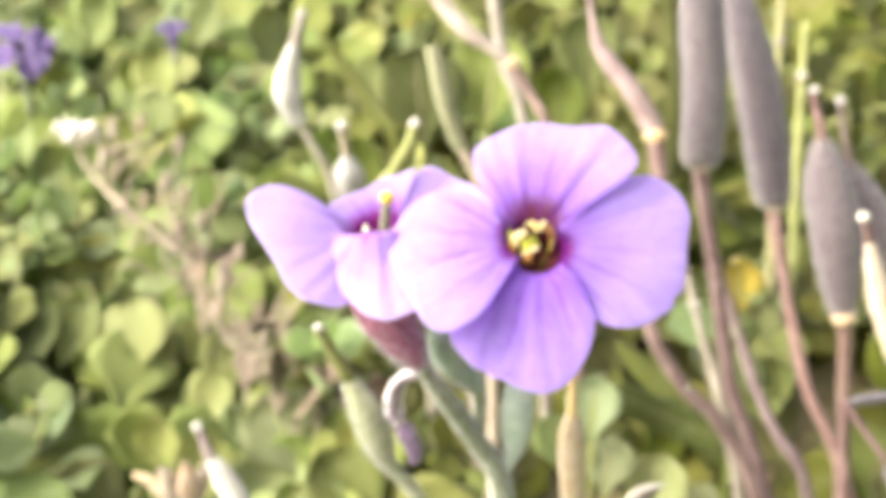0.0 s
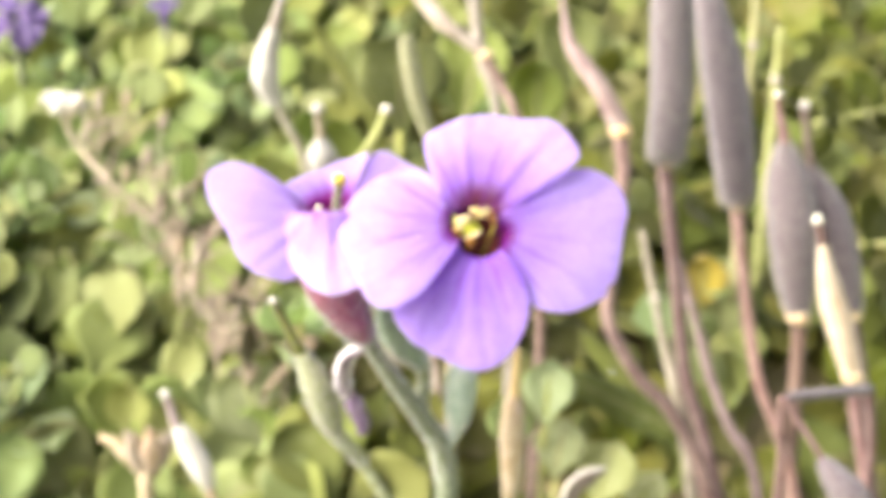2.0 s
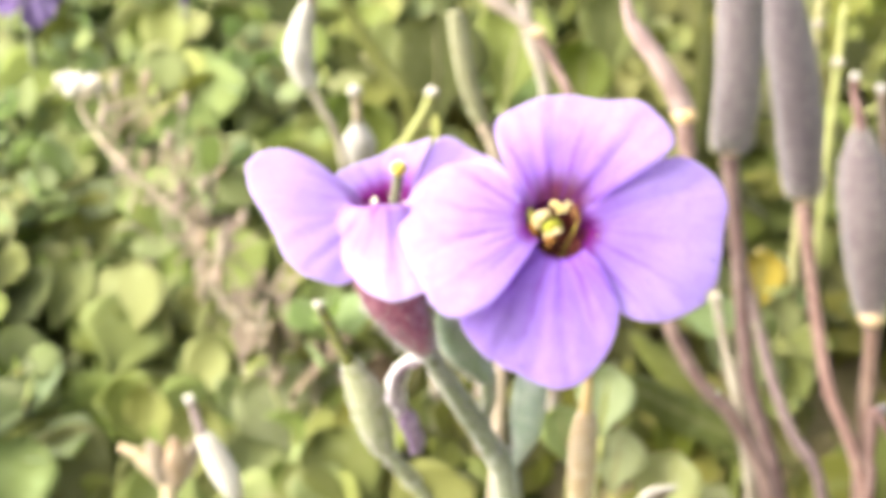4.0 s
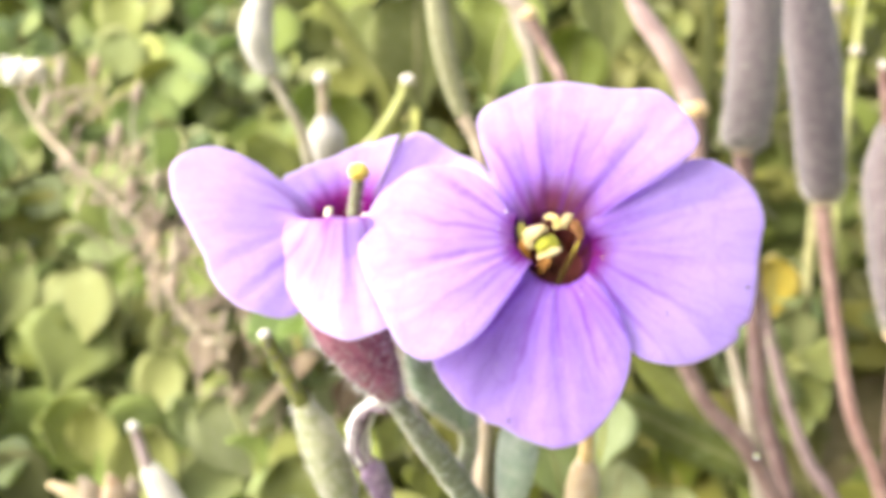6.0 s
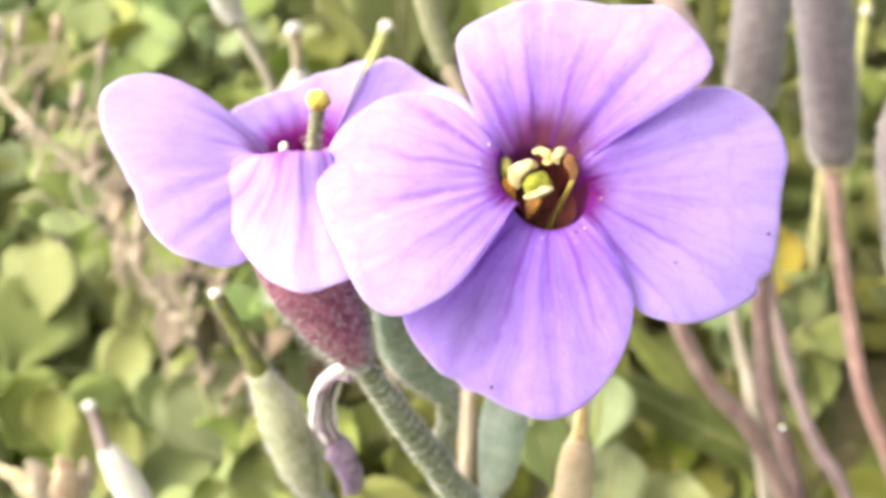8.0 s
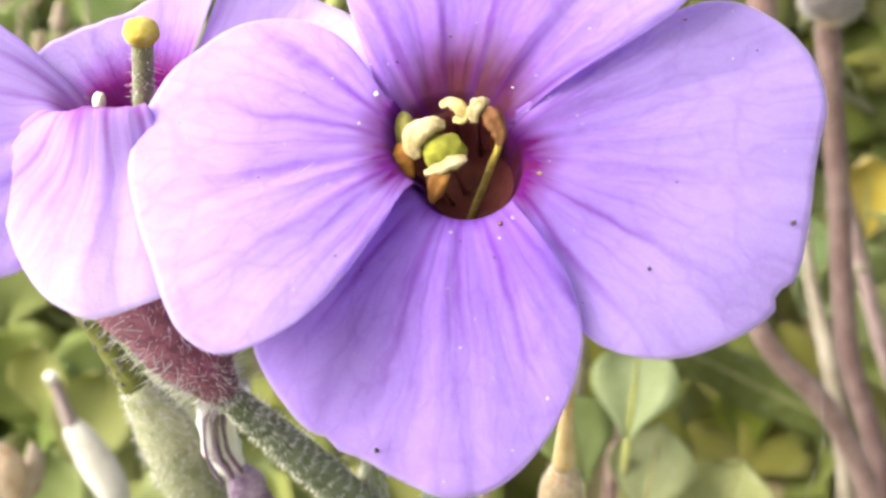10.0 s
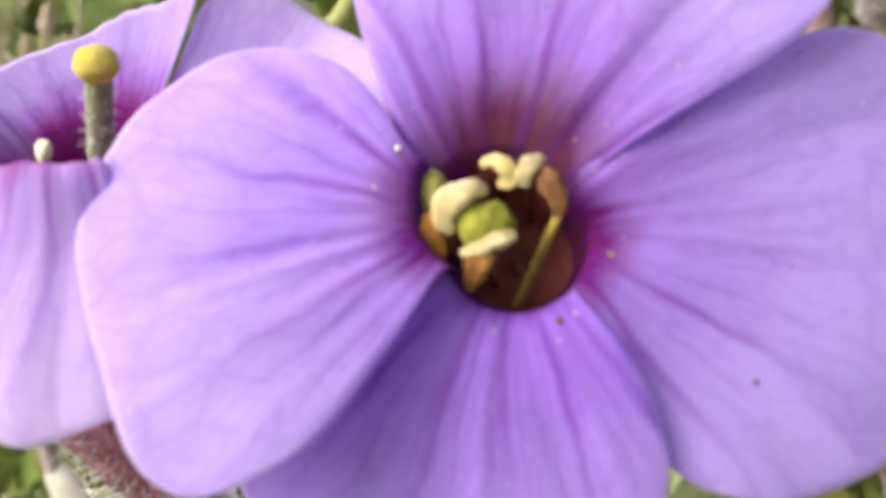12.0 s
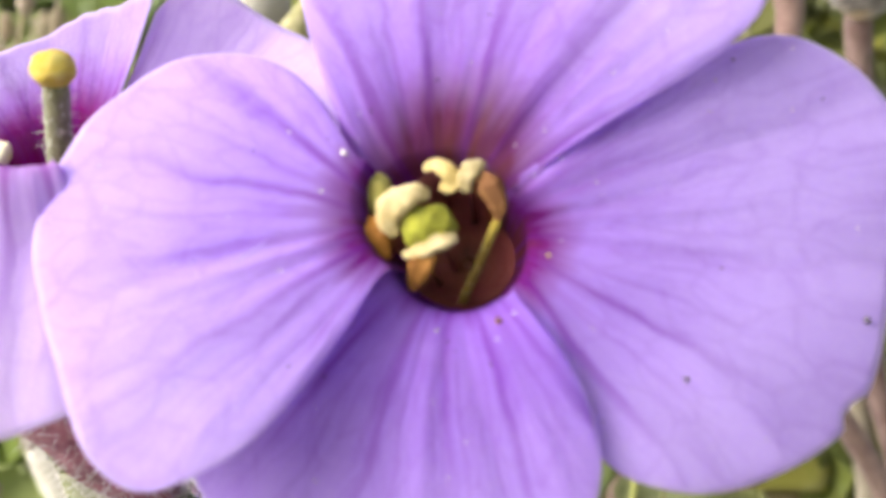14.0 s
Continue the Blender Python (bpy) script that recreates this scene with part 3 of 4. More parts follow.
a, b = front.at(0.084, 0.045, -0.03), front.at(0.0, -0.13, -0.26)
part("filament", sweep([(*a, 0.010), (*a.lerp(b, 0.5), 0.012), (*b, 0.013)], 8, 4), FILAMENT, flower, "olive filament")
part("nectary", blob(front.at(-0.198, 0.085, -0.09), (0.038, 0.070, 0.055), (0, 0, 15)), NECTARY, flower, "olive swelling in the throat")

# the flower behind it, tipped up to the sky
back = Face((-0.43, 7.17, 7.20), (0.0, -0.25, 0.97))
flower_b = part("flower", throat_tube(back, 0.15, 0.4), TUBE, shoot, "pinkish lilac flower with magenta throat, seen edge on")
for args in (
    dict(mid=100, left=58, right=46, reach=0.36, cl=-0.2, pl=2, cr=-0.05, pr=2, lift=0.95, twist=-0.65, over=-0.01, seed=5.2),
    dict(mid=-5, left=60, right=50, reach=0.72, cl=0.49, pl=3, cr=0.3, pr=4, lift=0.34, twist=0.20, fold=(0.75, 1.0, 0.2), over=0.0, seed=6.5),
):
    part("petal", fan_petal(back, **args), PETAL_PINK if args["mid"] == 100 else PETAL_SIDE, flower_b)
for args in (
    dict(mid=203, base=((150, 0.15), (255, 0.15)), plane=(0.03, 0.09, -0.33), seed=7.1, rise=(0.08, 0.6), dome=0.03, back=0.03,
         rim=((153, 0.157), (158, 0.410), (157, 0.621), (160, 0.754), (167, 0.848), (177, 0.870), (191, 0.816), (212, 0.752), (224, 0.778), (234, 0.780), (243, 0.733), (253, 0.626), (257, 0.410), (254, 0.177))),
    dict(mid=-84, base=((196, 0.15), (316, 0.15)), plane=(0.10, -0.25, 0.0), seed=8.8, rise=(0.17, 1.1), dome=0.02, back=0.04,
         rim=((196, 0.177), (204, 0.300), (216, 0.399), (233, 0.478), (250, 0.581), (262, 0.679), (270, 0.735), (276, 0.757), (283, 0.730), (291, 0.705), (299, 0.62), (306, 0.46), (312, 0.29), (317, 0.19))),
):
    part("petal", petal(back, **args), PETAL_WING if args["mid"] == 203 else PETAL_SIDE, flower_b)
top = Vector((-0.385, 7.13, 7.47))
foot = Vector((-0.42, 7.17, 7.0))
part("style", sweep([(*foot, 0.034), (*foot.lerp(top, 0.5), 0.033), (*top, 0.032)], 10, 4), STYLE, flower_b)
part("stigma", blob(top + Vector((0, -0.005, 0.01)), (0.052, 0.05, 0.045), rough=0.12, detail=5, grain=0.07), STIGMA, flower_b, "round yellow stigma")
for p in ((-0.52, 7.10, 7.27), (-0.34, 7.08, 7.26)):
    part("anther", blob(p, (0.02, 0.02, 0.033), (0, 8, 0), dent=0.2), ANTHER_PALE, flower_b)
part("down", down([[(*foot, 0.034), (*foot.lerp(top, 0.5), 0.033), (*top, 0.032)]], 130, 0.026, 5, 0.0012), FUZZ, flower_b)

# calyx of the tipped flower, its stalk, and the faded flower beside it
red = [(-0.46, 7.10, 7.00, 0.18), (-0.40, 7.03, 6.80, 0.21), (-0.315, 7.0, 6.62, 0.165), (-0.215, 6.98, 6.46, 0.105), (-0.15, 6.98, 6.36, 0.05)]
calyx = part("calyx", sweep(red, 16, 6, bumps=0.12), CALYX_RED, shoot, "downy maroon calyx")
part("down", down([red], 1700, 0.052, 11, 0.0014), FUZZ, calyx)
green = [(0.42, 7.05, 6.95, 0.15), (0.20, 7.22, 6.62, 0.20), (0.075, 7.33, 6.40, 0.195), (0.12, 7.38, 6.21, 0.14), (0.24, 7.42, 6.02, 0.06)]
calyx = part("calyx", sweep(green, 16, 6, bumps=0.12), CALYX_GREEN, shoot, "downy green calyx")
part("down", down([green], 3000, 0.03, 12, 0.0013), FUZZ, calyx)
main = [(-0.15, 6.98, 6.37, 0.045), (0.03, 7.20, 6.01, 0.065), (0.28, 7.50, 5.51, 0.075), (0.41, 7.60, 5.27, 0.085), (0.49, 7.70, 4.88, 0.095), (0.53, 7.75, 3.6, 0.1), (0.55, 7.75, 2.0, 0.11)]
stem = part("stem", sweep(main, 12, 8), STEM_GREEN, shoot)
part("down", down([main[:5]], 3600, 0.022, 13, 0.0013), FUZZ, stem)
side = [(0.25, 7.42, 6.03, 0.06), (0.27, 7.45, 5.85, 0.05), (0.25, 7.50, 5.68, 0.05), (0.27, 7.52, 5.52, 0.05)]
stalk = part("flower_stalk", sweep(side, 10, 6), STEM_GREEN, shoot)
part("down", down([side], 1000, 0.022, 14, 0.0013), FUZZ, stalk)
bud = [(0.56, 7.48, 6.06, 0.05), (0.55, 7.50, 5.98, 0.10), (0.545, 7.54, 5.78, 0.115), (0.54, 7.58, 5.55, 0.10), (0.535, 7.60, 5.45, 0.07), (0.50, 7.61, 5.34, 0.05), (0.44, 7.62, 5.22, 0.05)]
b = part("bud", sweep(bud, 14, 6), POD_BLUE, shoot, "closed blue-green downy bud")
part("down", down([bud], 3200, 0.018, 15, 0.0013), FUZZ, b)

young = [(-0.89, 7.60, 6.37, 0.034), (-0.87, 7.60, 6.33, 0.040), (-0.80, 7.60, 6.20, 0.040), (-0.72, 7.61, 6.04, 0.047), (-0.68, 7.62, 5.96, 0.056), (-0.57, 7.64, 5.72, 0.115), (-0.47, 7.66, 5.45, 0.108), (-0.40, 7.69, 5.26, 0.055), (-0.17, 7.75, 4.95, 0.045), (0.10, 7.75, 4.5, 0.05), (0.45, 7.75, 3.6, 0.06)]
pod = part("seed_pod", sweep(young[4:8], 14, 8), POD_PALE, shoot, "pale green downy young pod")
part("style", sweep(young[:5], 10, 5), STYLE_OLIVE, pod, "olive style flecked with dark spots")
specks = random.Random(12)
for k in range(24):
    q = curve_points(young[:5], 6)[specks.randrange(2, 22)]
    w = specks.uniform(-1.4, 1.4)
    part("dark_speck", blob((q[0] + math.sin(w) * q[3], q[1] - math.cos(w) * q[3], q[2]), (specks.uniform(0.006, 0.011), 0.007, specks.uniform(0.007, 0.014)), detail=2, rough=0.5), DARK, pod)
part("stigma", blob(young[0][:3], (0.038, 0.034, 0.03), rough=0.15), POD_WHITE, pod)
part("pod_stalk", sweep(young[7:], 10, 6), STEM_GREEN, pod)
part("down", down([young[4:9]], 2200, 0.032, 16, 0.0018), FUZZ, pod)
wilt = [(-0.16, 7.22, 6.21, 0.035), (-0.25, 7.38, 6.13, 0.065), (-0.33, 7.50, 5.96, 0.078), (-0.35, 7.58, 5.75, 0.07), (-0.30, 7.60, 5.62, 0.05)]
w1 = part("withered_petal", sweep(wilt, 10, 6, flat=0.4, bumps=0.3), FADED, shoot, "faded white curled petal")
for dx, thick in ((-0.036, 0.007), (0.004, 0.013), (0.040, 0.009)):
    part("dark_stripe", sweep([(x + dx, y - 0.055, z + 0.8 * dx, thick) for x, y, z, q in wilt], 8, 6, bumps=0.9), WITHERED, w1, "dark purple stripe")
part("withered_tip", sweep([(-0.31, 7.60, 5.63, 0.05), (-0.25, 7.6, 5.55, 0.075), (-0.20, 7.61, 5.42, 0.07), (-0.19, 7.62, 5.30, 0.05)], 10, 5, flat=0.5, bumps=0.5), FADED_PURPLE, w1, "withered purple tip")
cream = [(0.96, 7.80, 6.02, 0.022), (0.965, 7.80, 5.80, 0.034), (0.97, 7.80, 5.62, 0.05), (0.97, 7.80, 5.52, 0.085), (0.975, 7.80, 5.30, 0.10), (1.0, 7.80, 4.95, 0.085), (1.0, 7.8, 4.7, 0.05), (0.9, 7.8, 4.2, 0.05), (0.56, 7.75, 3.2, 0.06)]
p2 = part("seed_pod", sweep(cream[2:7], 14, 8), POD_CREAM, shoot, "dry cream pod with an ochre style")
part("style", sweep(cream[:3], 8, 5), RING, p2, "ochre style")
part("pod_stalk", sweep(cream[6:], 8, 5), STEM_TAN, p2)
part("down", down([cream[2:7]], 900, 0.022, 17, 0.0013), FUZZ, p2)


# ---- stalks with ripe seed pods ----
def pod_stalk(label, base, pod, stalk, pod_mat, stalk_mat, style=None, style_mat=None, flat=0.75, hairs=0, seed=1, ring=True, sides=14):
    ob = thing("seed_pod_stalk", base, label, "seed pod", "seed pods beside the flowers")
    body = part("pod", sweep(pod, sides, 8, flat=flat), pod_mat, ob)
    if ring:
        q = pod[-1]
        part("joint", blob(q[:3], (q[3] * 1.25, q[3] * 1.25, q[3] * 0.9)), RING, ob, "ochre joint under the pod")
    part("stalk", sweep([(x, y, z, q * 0.76) for x, y, z, q in stalk], 10, 7), stalk_mat, ob)
    if style:
        st = part("style", sweep(style, 8, 5), style_mat or stalk_mat, body)
        q = style[0]
        part("stigma", blob(q[:3], (q[3] * 1.1, q[3] * 1.1, q[3] * 0.9), rough=0.2), POD_WHITE, body)
    if hairs:
        part("down", down([pod], hairs * 3, 0.026, seed, 0.0045), POD_WHITE, body)
    return ob


pod_stalk("grey-purple downy seed pod on a pinkish stalk", (3.9, 11.2, 1.8),
          [(2.57, 12.52, 9.0, 0.12), (2.63, 12.45, 8.1, 0.24), (2.71, 12.35, 7.26, 0.245), (2.73, 12.3, 6.7, 0.235), (2.73, 12.28, 6.50, 0.215), (2.73, 12.27, 6.42, 0.16), (2.73, 12.27, 6.40, 0.09)],
          [(2.73, 12.27, 6.38, 0.12), (2.75, 12.26, 6.25, 0.12), (2.82, 12.2, 5.87, 0.11), (2.95, 12.1, 5.26, 0.105), (3.09, 12.0, 4.51, 0.11), (3.24, 11.9, 3.88, 0.11), (3.53, 11.7, 3.15, 0.11), (3.9, 11.2, 1.8, 0.12)],
          POD_GREY, STEM_PINK, hairs=500, seed=21)
pod_stalk("grey-purple downy seed pod on a reddish stalk", (4.6, 11.0, 1.8),
          [(3.05, 13.32, 8.5, 0.10), (3.21, 13.2, 7.92, 0.20), (3.38, 13.15, 7.4, 0.26), (3.55, 13.09, 6.8, 0.27), (3.70, 13.05, 6.1, 0.245), (3.76, 13.03, 5.86, 0.215), (3.78, 13.02, 5.76, 0.15), (3.78, 13.02, 5.73, 0.09)],
          [(3.78, 13.02, 5.7, 0.12), (3.80, 12.9, 5.5, 0.11), (3.84, 12.6, 5.1, 0.095), (3.88, 12.2, 4.65, 0.095), (3.99, 11.74, 4.06, 0.09), (4.24, 11.5, 3.55, 0.09), (4.44, 11.3, 2.97, 0.1), (4.6, 11.0, 1.8, 0.1)],
          POD_GREY, STEM_PINK, hairs=500, seed=22)
pod_stalk("olive and purple seed pod with a reddish style", (4.5, 11.2, 1.8),
          [(4.0, 12.3, 6.75, 0.05), (4.03, 12.3, 6.6, 0.15), (4.10, 12.25, 6.25, 0.27), (4.2, 12.15, 5.8, 0.29), (4.28, 12.1, 5.35, 0.25), (4.36, 12.05, 4.95, 0.18), (4.39, 12.03, 4.78, 0.11)],
          [(4.39, 12.03, 4.76, 0.12), (4.43, 12.0, 4.54, 0.11), (4.44, 11.8, 3.81, 0.11), (4.44, 11.5, 2.85, 0.11), (4.5, 11.2, 1.8, 0.12)],
          POD_GREY, STEM_PINK, [(3.87, 12.32, 7.23, 0.05), (3.90, 12.32, 7.05, 0.045), (3.96, 12.3, 6.88, 0.055), (4.01, 12.3, 6.7, 0.07)], hairs=350, seed=23)
pod_stalk("grey seed pod with a knobbed style", (5.8, 11.6, 1.8),
          [(4.43, 12.6, 6.4, 0.05), (4.5, 12.6, 6.22, 0.15), (4.66, 12.54, 5.9, 0.24), (4.85, 12.47, 5.45, 0.25), (5.05, 12.41, 4.9, 0.18), (5.12, 12.4, 4.7, 0.10)],
          [(5.12, 12.4, 4.7, 0.11), (5.32, 12.2, 3.91, 0.10), (5.57, 12.0, 2.69, 0.10), (5.8, 11.6, 1.8, 0.11)],
          POD_GREY, STEM_PINK, [(4.25, 12.6, 7.07, 0.055), (4.30, 12.6, 6.85, 0.04), (4.38, 12.6, 6.55, 0.045), (4.44, 12.6, 6.38, 0.055)], hairs=300, seed=24)
pod_stalk("dry cream slender pod on a pinkish stalk", (5.3, 10.6, 1.8),
          [(4.26, 11.2, 5.92, 0.05), (4.34, 11.2, 5.64, 0.10), (4.45, 11.18, 5.32, 0.145), (4.57, 11.15, 5.04, 0.15), (4.70, 11.12, 4.72, 0.13), (4.78, 11.1, 4.5, 0.10)],
          [(4.78, 11.1, 4.5, 0.11), (4.9, 11.05, 4.0, 0.10), (5.07, 10.9, 3.3, 0.10), (5.3, 10.6, 1.8, 0.11)],
          POD_CREAM, STEM_PINK, [(4.17, 11.21, 6.18, 0.055), (4.20, 11.21, 6.08, 0.045), (4.26, 11.2, 5.92, 0.05)], hairs=150, seed=25)
pod_stalk("slim tan pod on a pink stalk", (3.8, 11.2, 1.8),
          [(1.38, 12.0, 8.3, 0.03), (1.44, 11.97, 8.0, 0.035), (1.52, 11.95, 7.72, 0.07), (1.66, 11.9, 7.52, 0.095), (1.82, 11.85, 7.34, 0.10), (1.98, 11.82, 7.12, 0.11), (2.10, 11.8, 6.92, 0.115), (2.13, 11.79, 6.84, 0.10)],
          [(2.14, 11.78, 6.81, 0.12), (2.17, 11.75, 6.6, 0.12), (2.20, 11.7, 6.38, 0.11), (2.16, 11.5, 5.65, 0.10), (2.14, 11.3, 4.97, 0.10), (2.35, 11.3, 4.53, 0.10), (2.58, 11.3, 4.21, 0.10), (2.96, 11.35, 3.83, 0.11), (3.4, 11.4, 3.1, 0.11), (3.8, 11.2, 1.8, 0.12)],
          POD_MAUVE, STEM_PINK, seed=26)
pod_stalk("grey pod on a dark forked stalk", (3.5, 8.9, 1.6),
          [(3.75, 8.72, 4.76, 0.06), (3.85, 8.62, 4.66, 0.13), (4.0, 8.5, 4.50, 0.17), (4.2, 8.35, 4.2, 0.12)],
          [(3.78, 8.7, 4.74, 0.035), (3.57, 8.9, 5.01, 0.04), (3.42, 9.0, 5.19, 0.05), (3.43, 8.97, 5.0, 0.055), (3.44, 8.95, 4.81, 0.055), (3.49, 8.9, 4.26, 0.06), (3.5, 8.9, 1.6, 0.07)],
          POD_GREY, STEM_PINK, ring=False, seed=27)
pod_stalk("purplish side twig on a stalk", (4.6, 9.7, 1.6),
          [(3.44, 9.0, 5.19, 0.045), (3.6, 9.1, 5.17, 0.06), (3.79, 9.2, 5.15, 0.065), (4.4, 9.6, 5.05, 0.06)],
          [(4.4, 9.6, 5.05, 0.06), (4.6, 9.7, 4.0, 0.06), (4.6, 9.7, 1.6, 0.07)], POD_GREY, STEM_PINK, ring=False, seed=28)
pod_stalk("whitish empty pod with a long style", (-0.05, 12.4, 1.8),
          [(-1.52, 11.6, 7.72, 0.06), (-1.57, 11.6, 7.5, 0.11), (-1.60, 11.6, 7.26, 0.14), (-1.56, 11.6, 7.06, 0.11), (-1.48, 11.6, 6.92, 0.07)],
          [(-1.48, 11.6, 6.92, 0.055), (-1.34, 11.6, 6.68, 0.055), (-1.21, 11.6, 6.45, 0.06), (-1.05, 11.65, 5.95, 0.065), (-0.5, 12.0, 4.9, 0.08), (-0.12, 12.3, 3.7, 0.09), (-0.05, 12.4, 1.8, 0.09)],
          POD_WHITE, STEM_GREY, [(-1.44, 11.6, 8.02, 0.05), (-1.47, 11.6, 7.9, 0.05), (-1.52, 11.6, 7.7, 0.06)], ring=False, flat=0.9, hairs=60, seed=29)
pod_stalk("small whitish pod with a knobbed style", (0.55, 12.6, 1.8),
          [(-1.05, 12.0, 6.52, 0.04), (-1.04, 12.0, 6.40, 0.12), (-1.03, 12.0, 6.25, 0.18), (-1.01, 12.0, 5.85, 0.14), (-1.0, 12.0, 5.6, 0.08)],
          [(-1.0, 12.0, 5.6, 0.07), (-0.5, 12.4, 4.9, 0.07), (0.3, 12.5, 3.9, 0.07), (0.55, 12.6, 1.8, 0.08)],
          POD_WHITE, STEM_TAN, [(-1.09, 12.0, 6.82, 0.065), (-1.075, 12.0, 6.70, 0.045), (-1.05, 12.0, 6.5, 0.05)], ring=False, seed=30)
pod_stalk("slender olive style of a hidden pod", (0.5, 12.0, 1.8),
          [(-0.55, 11.1, 6.53, 0.07), (-0.63, 11.1, 6.38, 0.10), (-0.71, 11.1, 6.2, 0.13), (-0.85, 11.1, 5.8, 0.08)],
          [(-0.85, 11.1, 5.8, 0.06), (-0.5, 11.5, 5.2, 0.07), (0.3, 11.9, 4.1, 0.07), (0.5, 12.0, 1.8, 0.08)],
          POD_PALE, STEM_TAN, [(-0.31, 11.14, 7.05, 0.055), (-0.345, 11.13, 6.93, 0.048), (-0.43, 11.11, 6.74, 0.05), (-0.55, 11.1, 6.53, 0.06)], STEM_OLIVE, ring=False, seed=31)
pod_stalk("pale cream upright pod tip", (0.6, 10.9, 1.8),
          [(-0.15, 10.94, 7.84, 0.06), (-0.13, 10.93, 7.75, 0.085), (-0.04, 10.9, 7.38, 0.095), (0.06, 10.9, 7.08, 0.085), (0.15, 10.9, 6.86, 0.075)],
          [(0.15, 10.9, 6.86, 0.075), (0.33, 10.9, 6.45, 0.075), (0.5, 10.9, 5.0, 0.08), (0.6, 10.9, 1.8, 0.09)],
          POD_PALE, STEM_TAN, ring=False, seed=32)
pod_stalk("tan dry stalk with a dark joint", (1.6, 12.0, 2.0),
          [(-0.21, 12.4, 8.22, 0.09), (0.0, 12.3, 7.97, 0.095), (0.21, 12.2, 7.77, 0.09), (0.45, 12.18, 7.62, 0.07), (0.66, 12.17, 7.48, 0.07)],
          [(0.66, 12.17, 7.48, 0.09), (0.87, 12.1, 7.15, 0.075), (1.02, 12.0, 6.91, 0.075), (1.2, 12.0, 6.4, 0.08), (1.5, 12.0, 4.5, 0.08), (1.6, 12.0, 2.0, 0.09)],
          STEM_GREY, STEM_PINK, ring=True, flat=0.6, seed=33)
pod_stalk("whitish pod with a pink style", (-1.7, 10.6, 1.5),
          [(-2.37, 10.8, 3.57, 0.05), (-2.33, 10.79, 3.50, 0.09), (-2.21, 10.75, 3.32, 0.125), (-2.08, 10.71, 3.1, 0.12), (-2.0, 10.69, 2.9, 0.07)],
          [(-2.0, 10.69, 2.9, 0.06), (-1.85, 10.65, 2.2, 0.06), (-1.7, 10.6, 1.5, 0.07)],
          POD_WHITE, STEM_TAN, [(-2.505, 10.88, 3.88, 0.05), (-2.47, 10.87, 3.8, 0.045), (-2.42, 10.83, 3.68, 0.05), (-2.36, 10.8, 3.54, 0.06)], POD_MAUVE, ring=False, hairs=80, seed=34)


def bare_stalk(label, line, node, mat):
    """A thin stalk that has lost its pod, with a small swollen node."""
    ob = thing("bare_stalk", line[-1][:3], label, "stalk", "bare stalks beside the pods")
    part("stalk", sweep(line, 9, 7, bumps=0.12), mat, ob)
    part("node", blob(node, (0.075, 0.075, 0.065), rough=0.2), STEM_GREY, ob, "pale swollen node")
    return ob


bare_stalk("thin grey-tan bare stalk with a pale node", [(2.62, 12.6, 5.5, 0.04), (2.79, 12.4, 4.88, 0.05), (2.96, 12.2, 4.28, 0.055), (3.12, 12.0, 3.82, 0.075), (3.35, 11.9, 3.0, 0.08), (3.6, 11.8, 1.8, 0.08)], (2.83, 12.35, 4.75), STEM_GREY)
bare_stalk("thin pinkish bare stalk with a pale node", [(3.18, 13.0, 5.0, 0.05), (3.33, 12.9, 4.6, 0.06), (3.49, 12.8, 4.18, 0.065), (3.66, 12.6, 3.69, 0.065), (3.90, 12.3, 3.19, 0.07), (4.15, 12.0, 2.85, 0.07), (4.4, 11.8, 1.8, 0.08)], (3.45, 12.82, 4.28), POD_MAUVE)
bare_stalk("slender yellow-green bare stalk", [(4.00, 14.5, 8.10, 0.05), (4.06, 14.5, 7.22, 0.055), (4.08, 14.4, 6.32, 0.06), (4.12, 14.2, 4.99, 0.065), (4.2, 14.0, 3.0, 0.07)], (4.05, 14.5, 7.4), STEM_OLIVE)
bare_stalk("slender pale grey bare stalk", [(0.49, 13.6, 8.07, 0.08), (0.57, 13.5, 7.58, 0.075), (0.66, 13.4, 7.21, 0.07), (0.90, 13.2, 6.54, 0.065), (1.2, 13.0, 4.5, 0.07), (1.3, 13.0, 2.5, 0.08)], (0.60, 13.45, 7.45), STEM_GREY)
bare_stalk("slender olive bare stalk", [(4.62, 15.5, 7.5, 0.04), (4.67, 15.5, 6.61, 0.05), (4.68, 15.3, 5.35, 0.055), (4.68, 15.0, 4.1, 0.06), (4.7, 14.9, 3.0, 0.07)], (4.66, 15.5, 6.8), STEM_OLIVE)
scrap = thing("withered_husk", (1.6, 9.0, 1.4), "curled mauve-beige withered husk on a thin stalk", "withered husk")
part("stalk", sweep([(1.64, 9.0, 3.95, 0.03), (1.62, 9.0, 3.2, 0.035), (1.6, 9.0, 1.4, 0.05)], 8, 5), STEM_GREY, scrap)
part("husk", sweep([(1.60, 9.0, 3.90, 0.03), (1.66, 9.0, 4.10, 0.09), (1.76, 9.0, 4.25, 0.105), (1.86, 9.0, 4.33, 0.06), (1.95, 9.0, 4.37, 0.015)], 12, 6, flat=0.45, bumps=0.3), POD_MAUVE, scrap)
part("rim", sweep([(1.56, 8.96, 3.98, 0.02), (1.60, 8.95, 4.16, 0.022), (1.69, 8.95, 4.31, 0.022), (1.82, 8.96, 4.37, 0.02), (1.95, 8.99, 4.38, 0.012)], 8, 6, bumps=0.3), POD_WHITE, scrap, "pale dry rim")


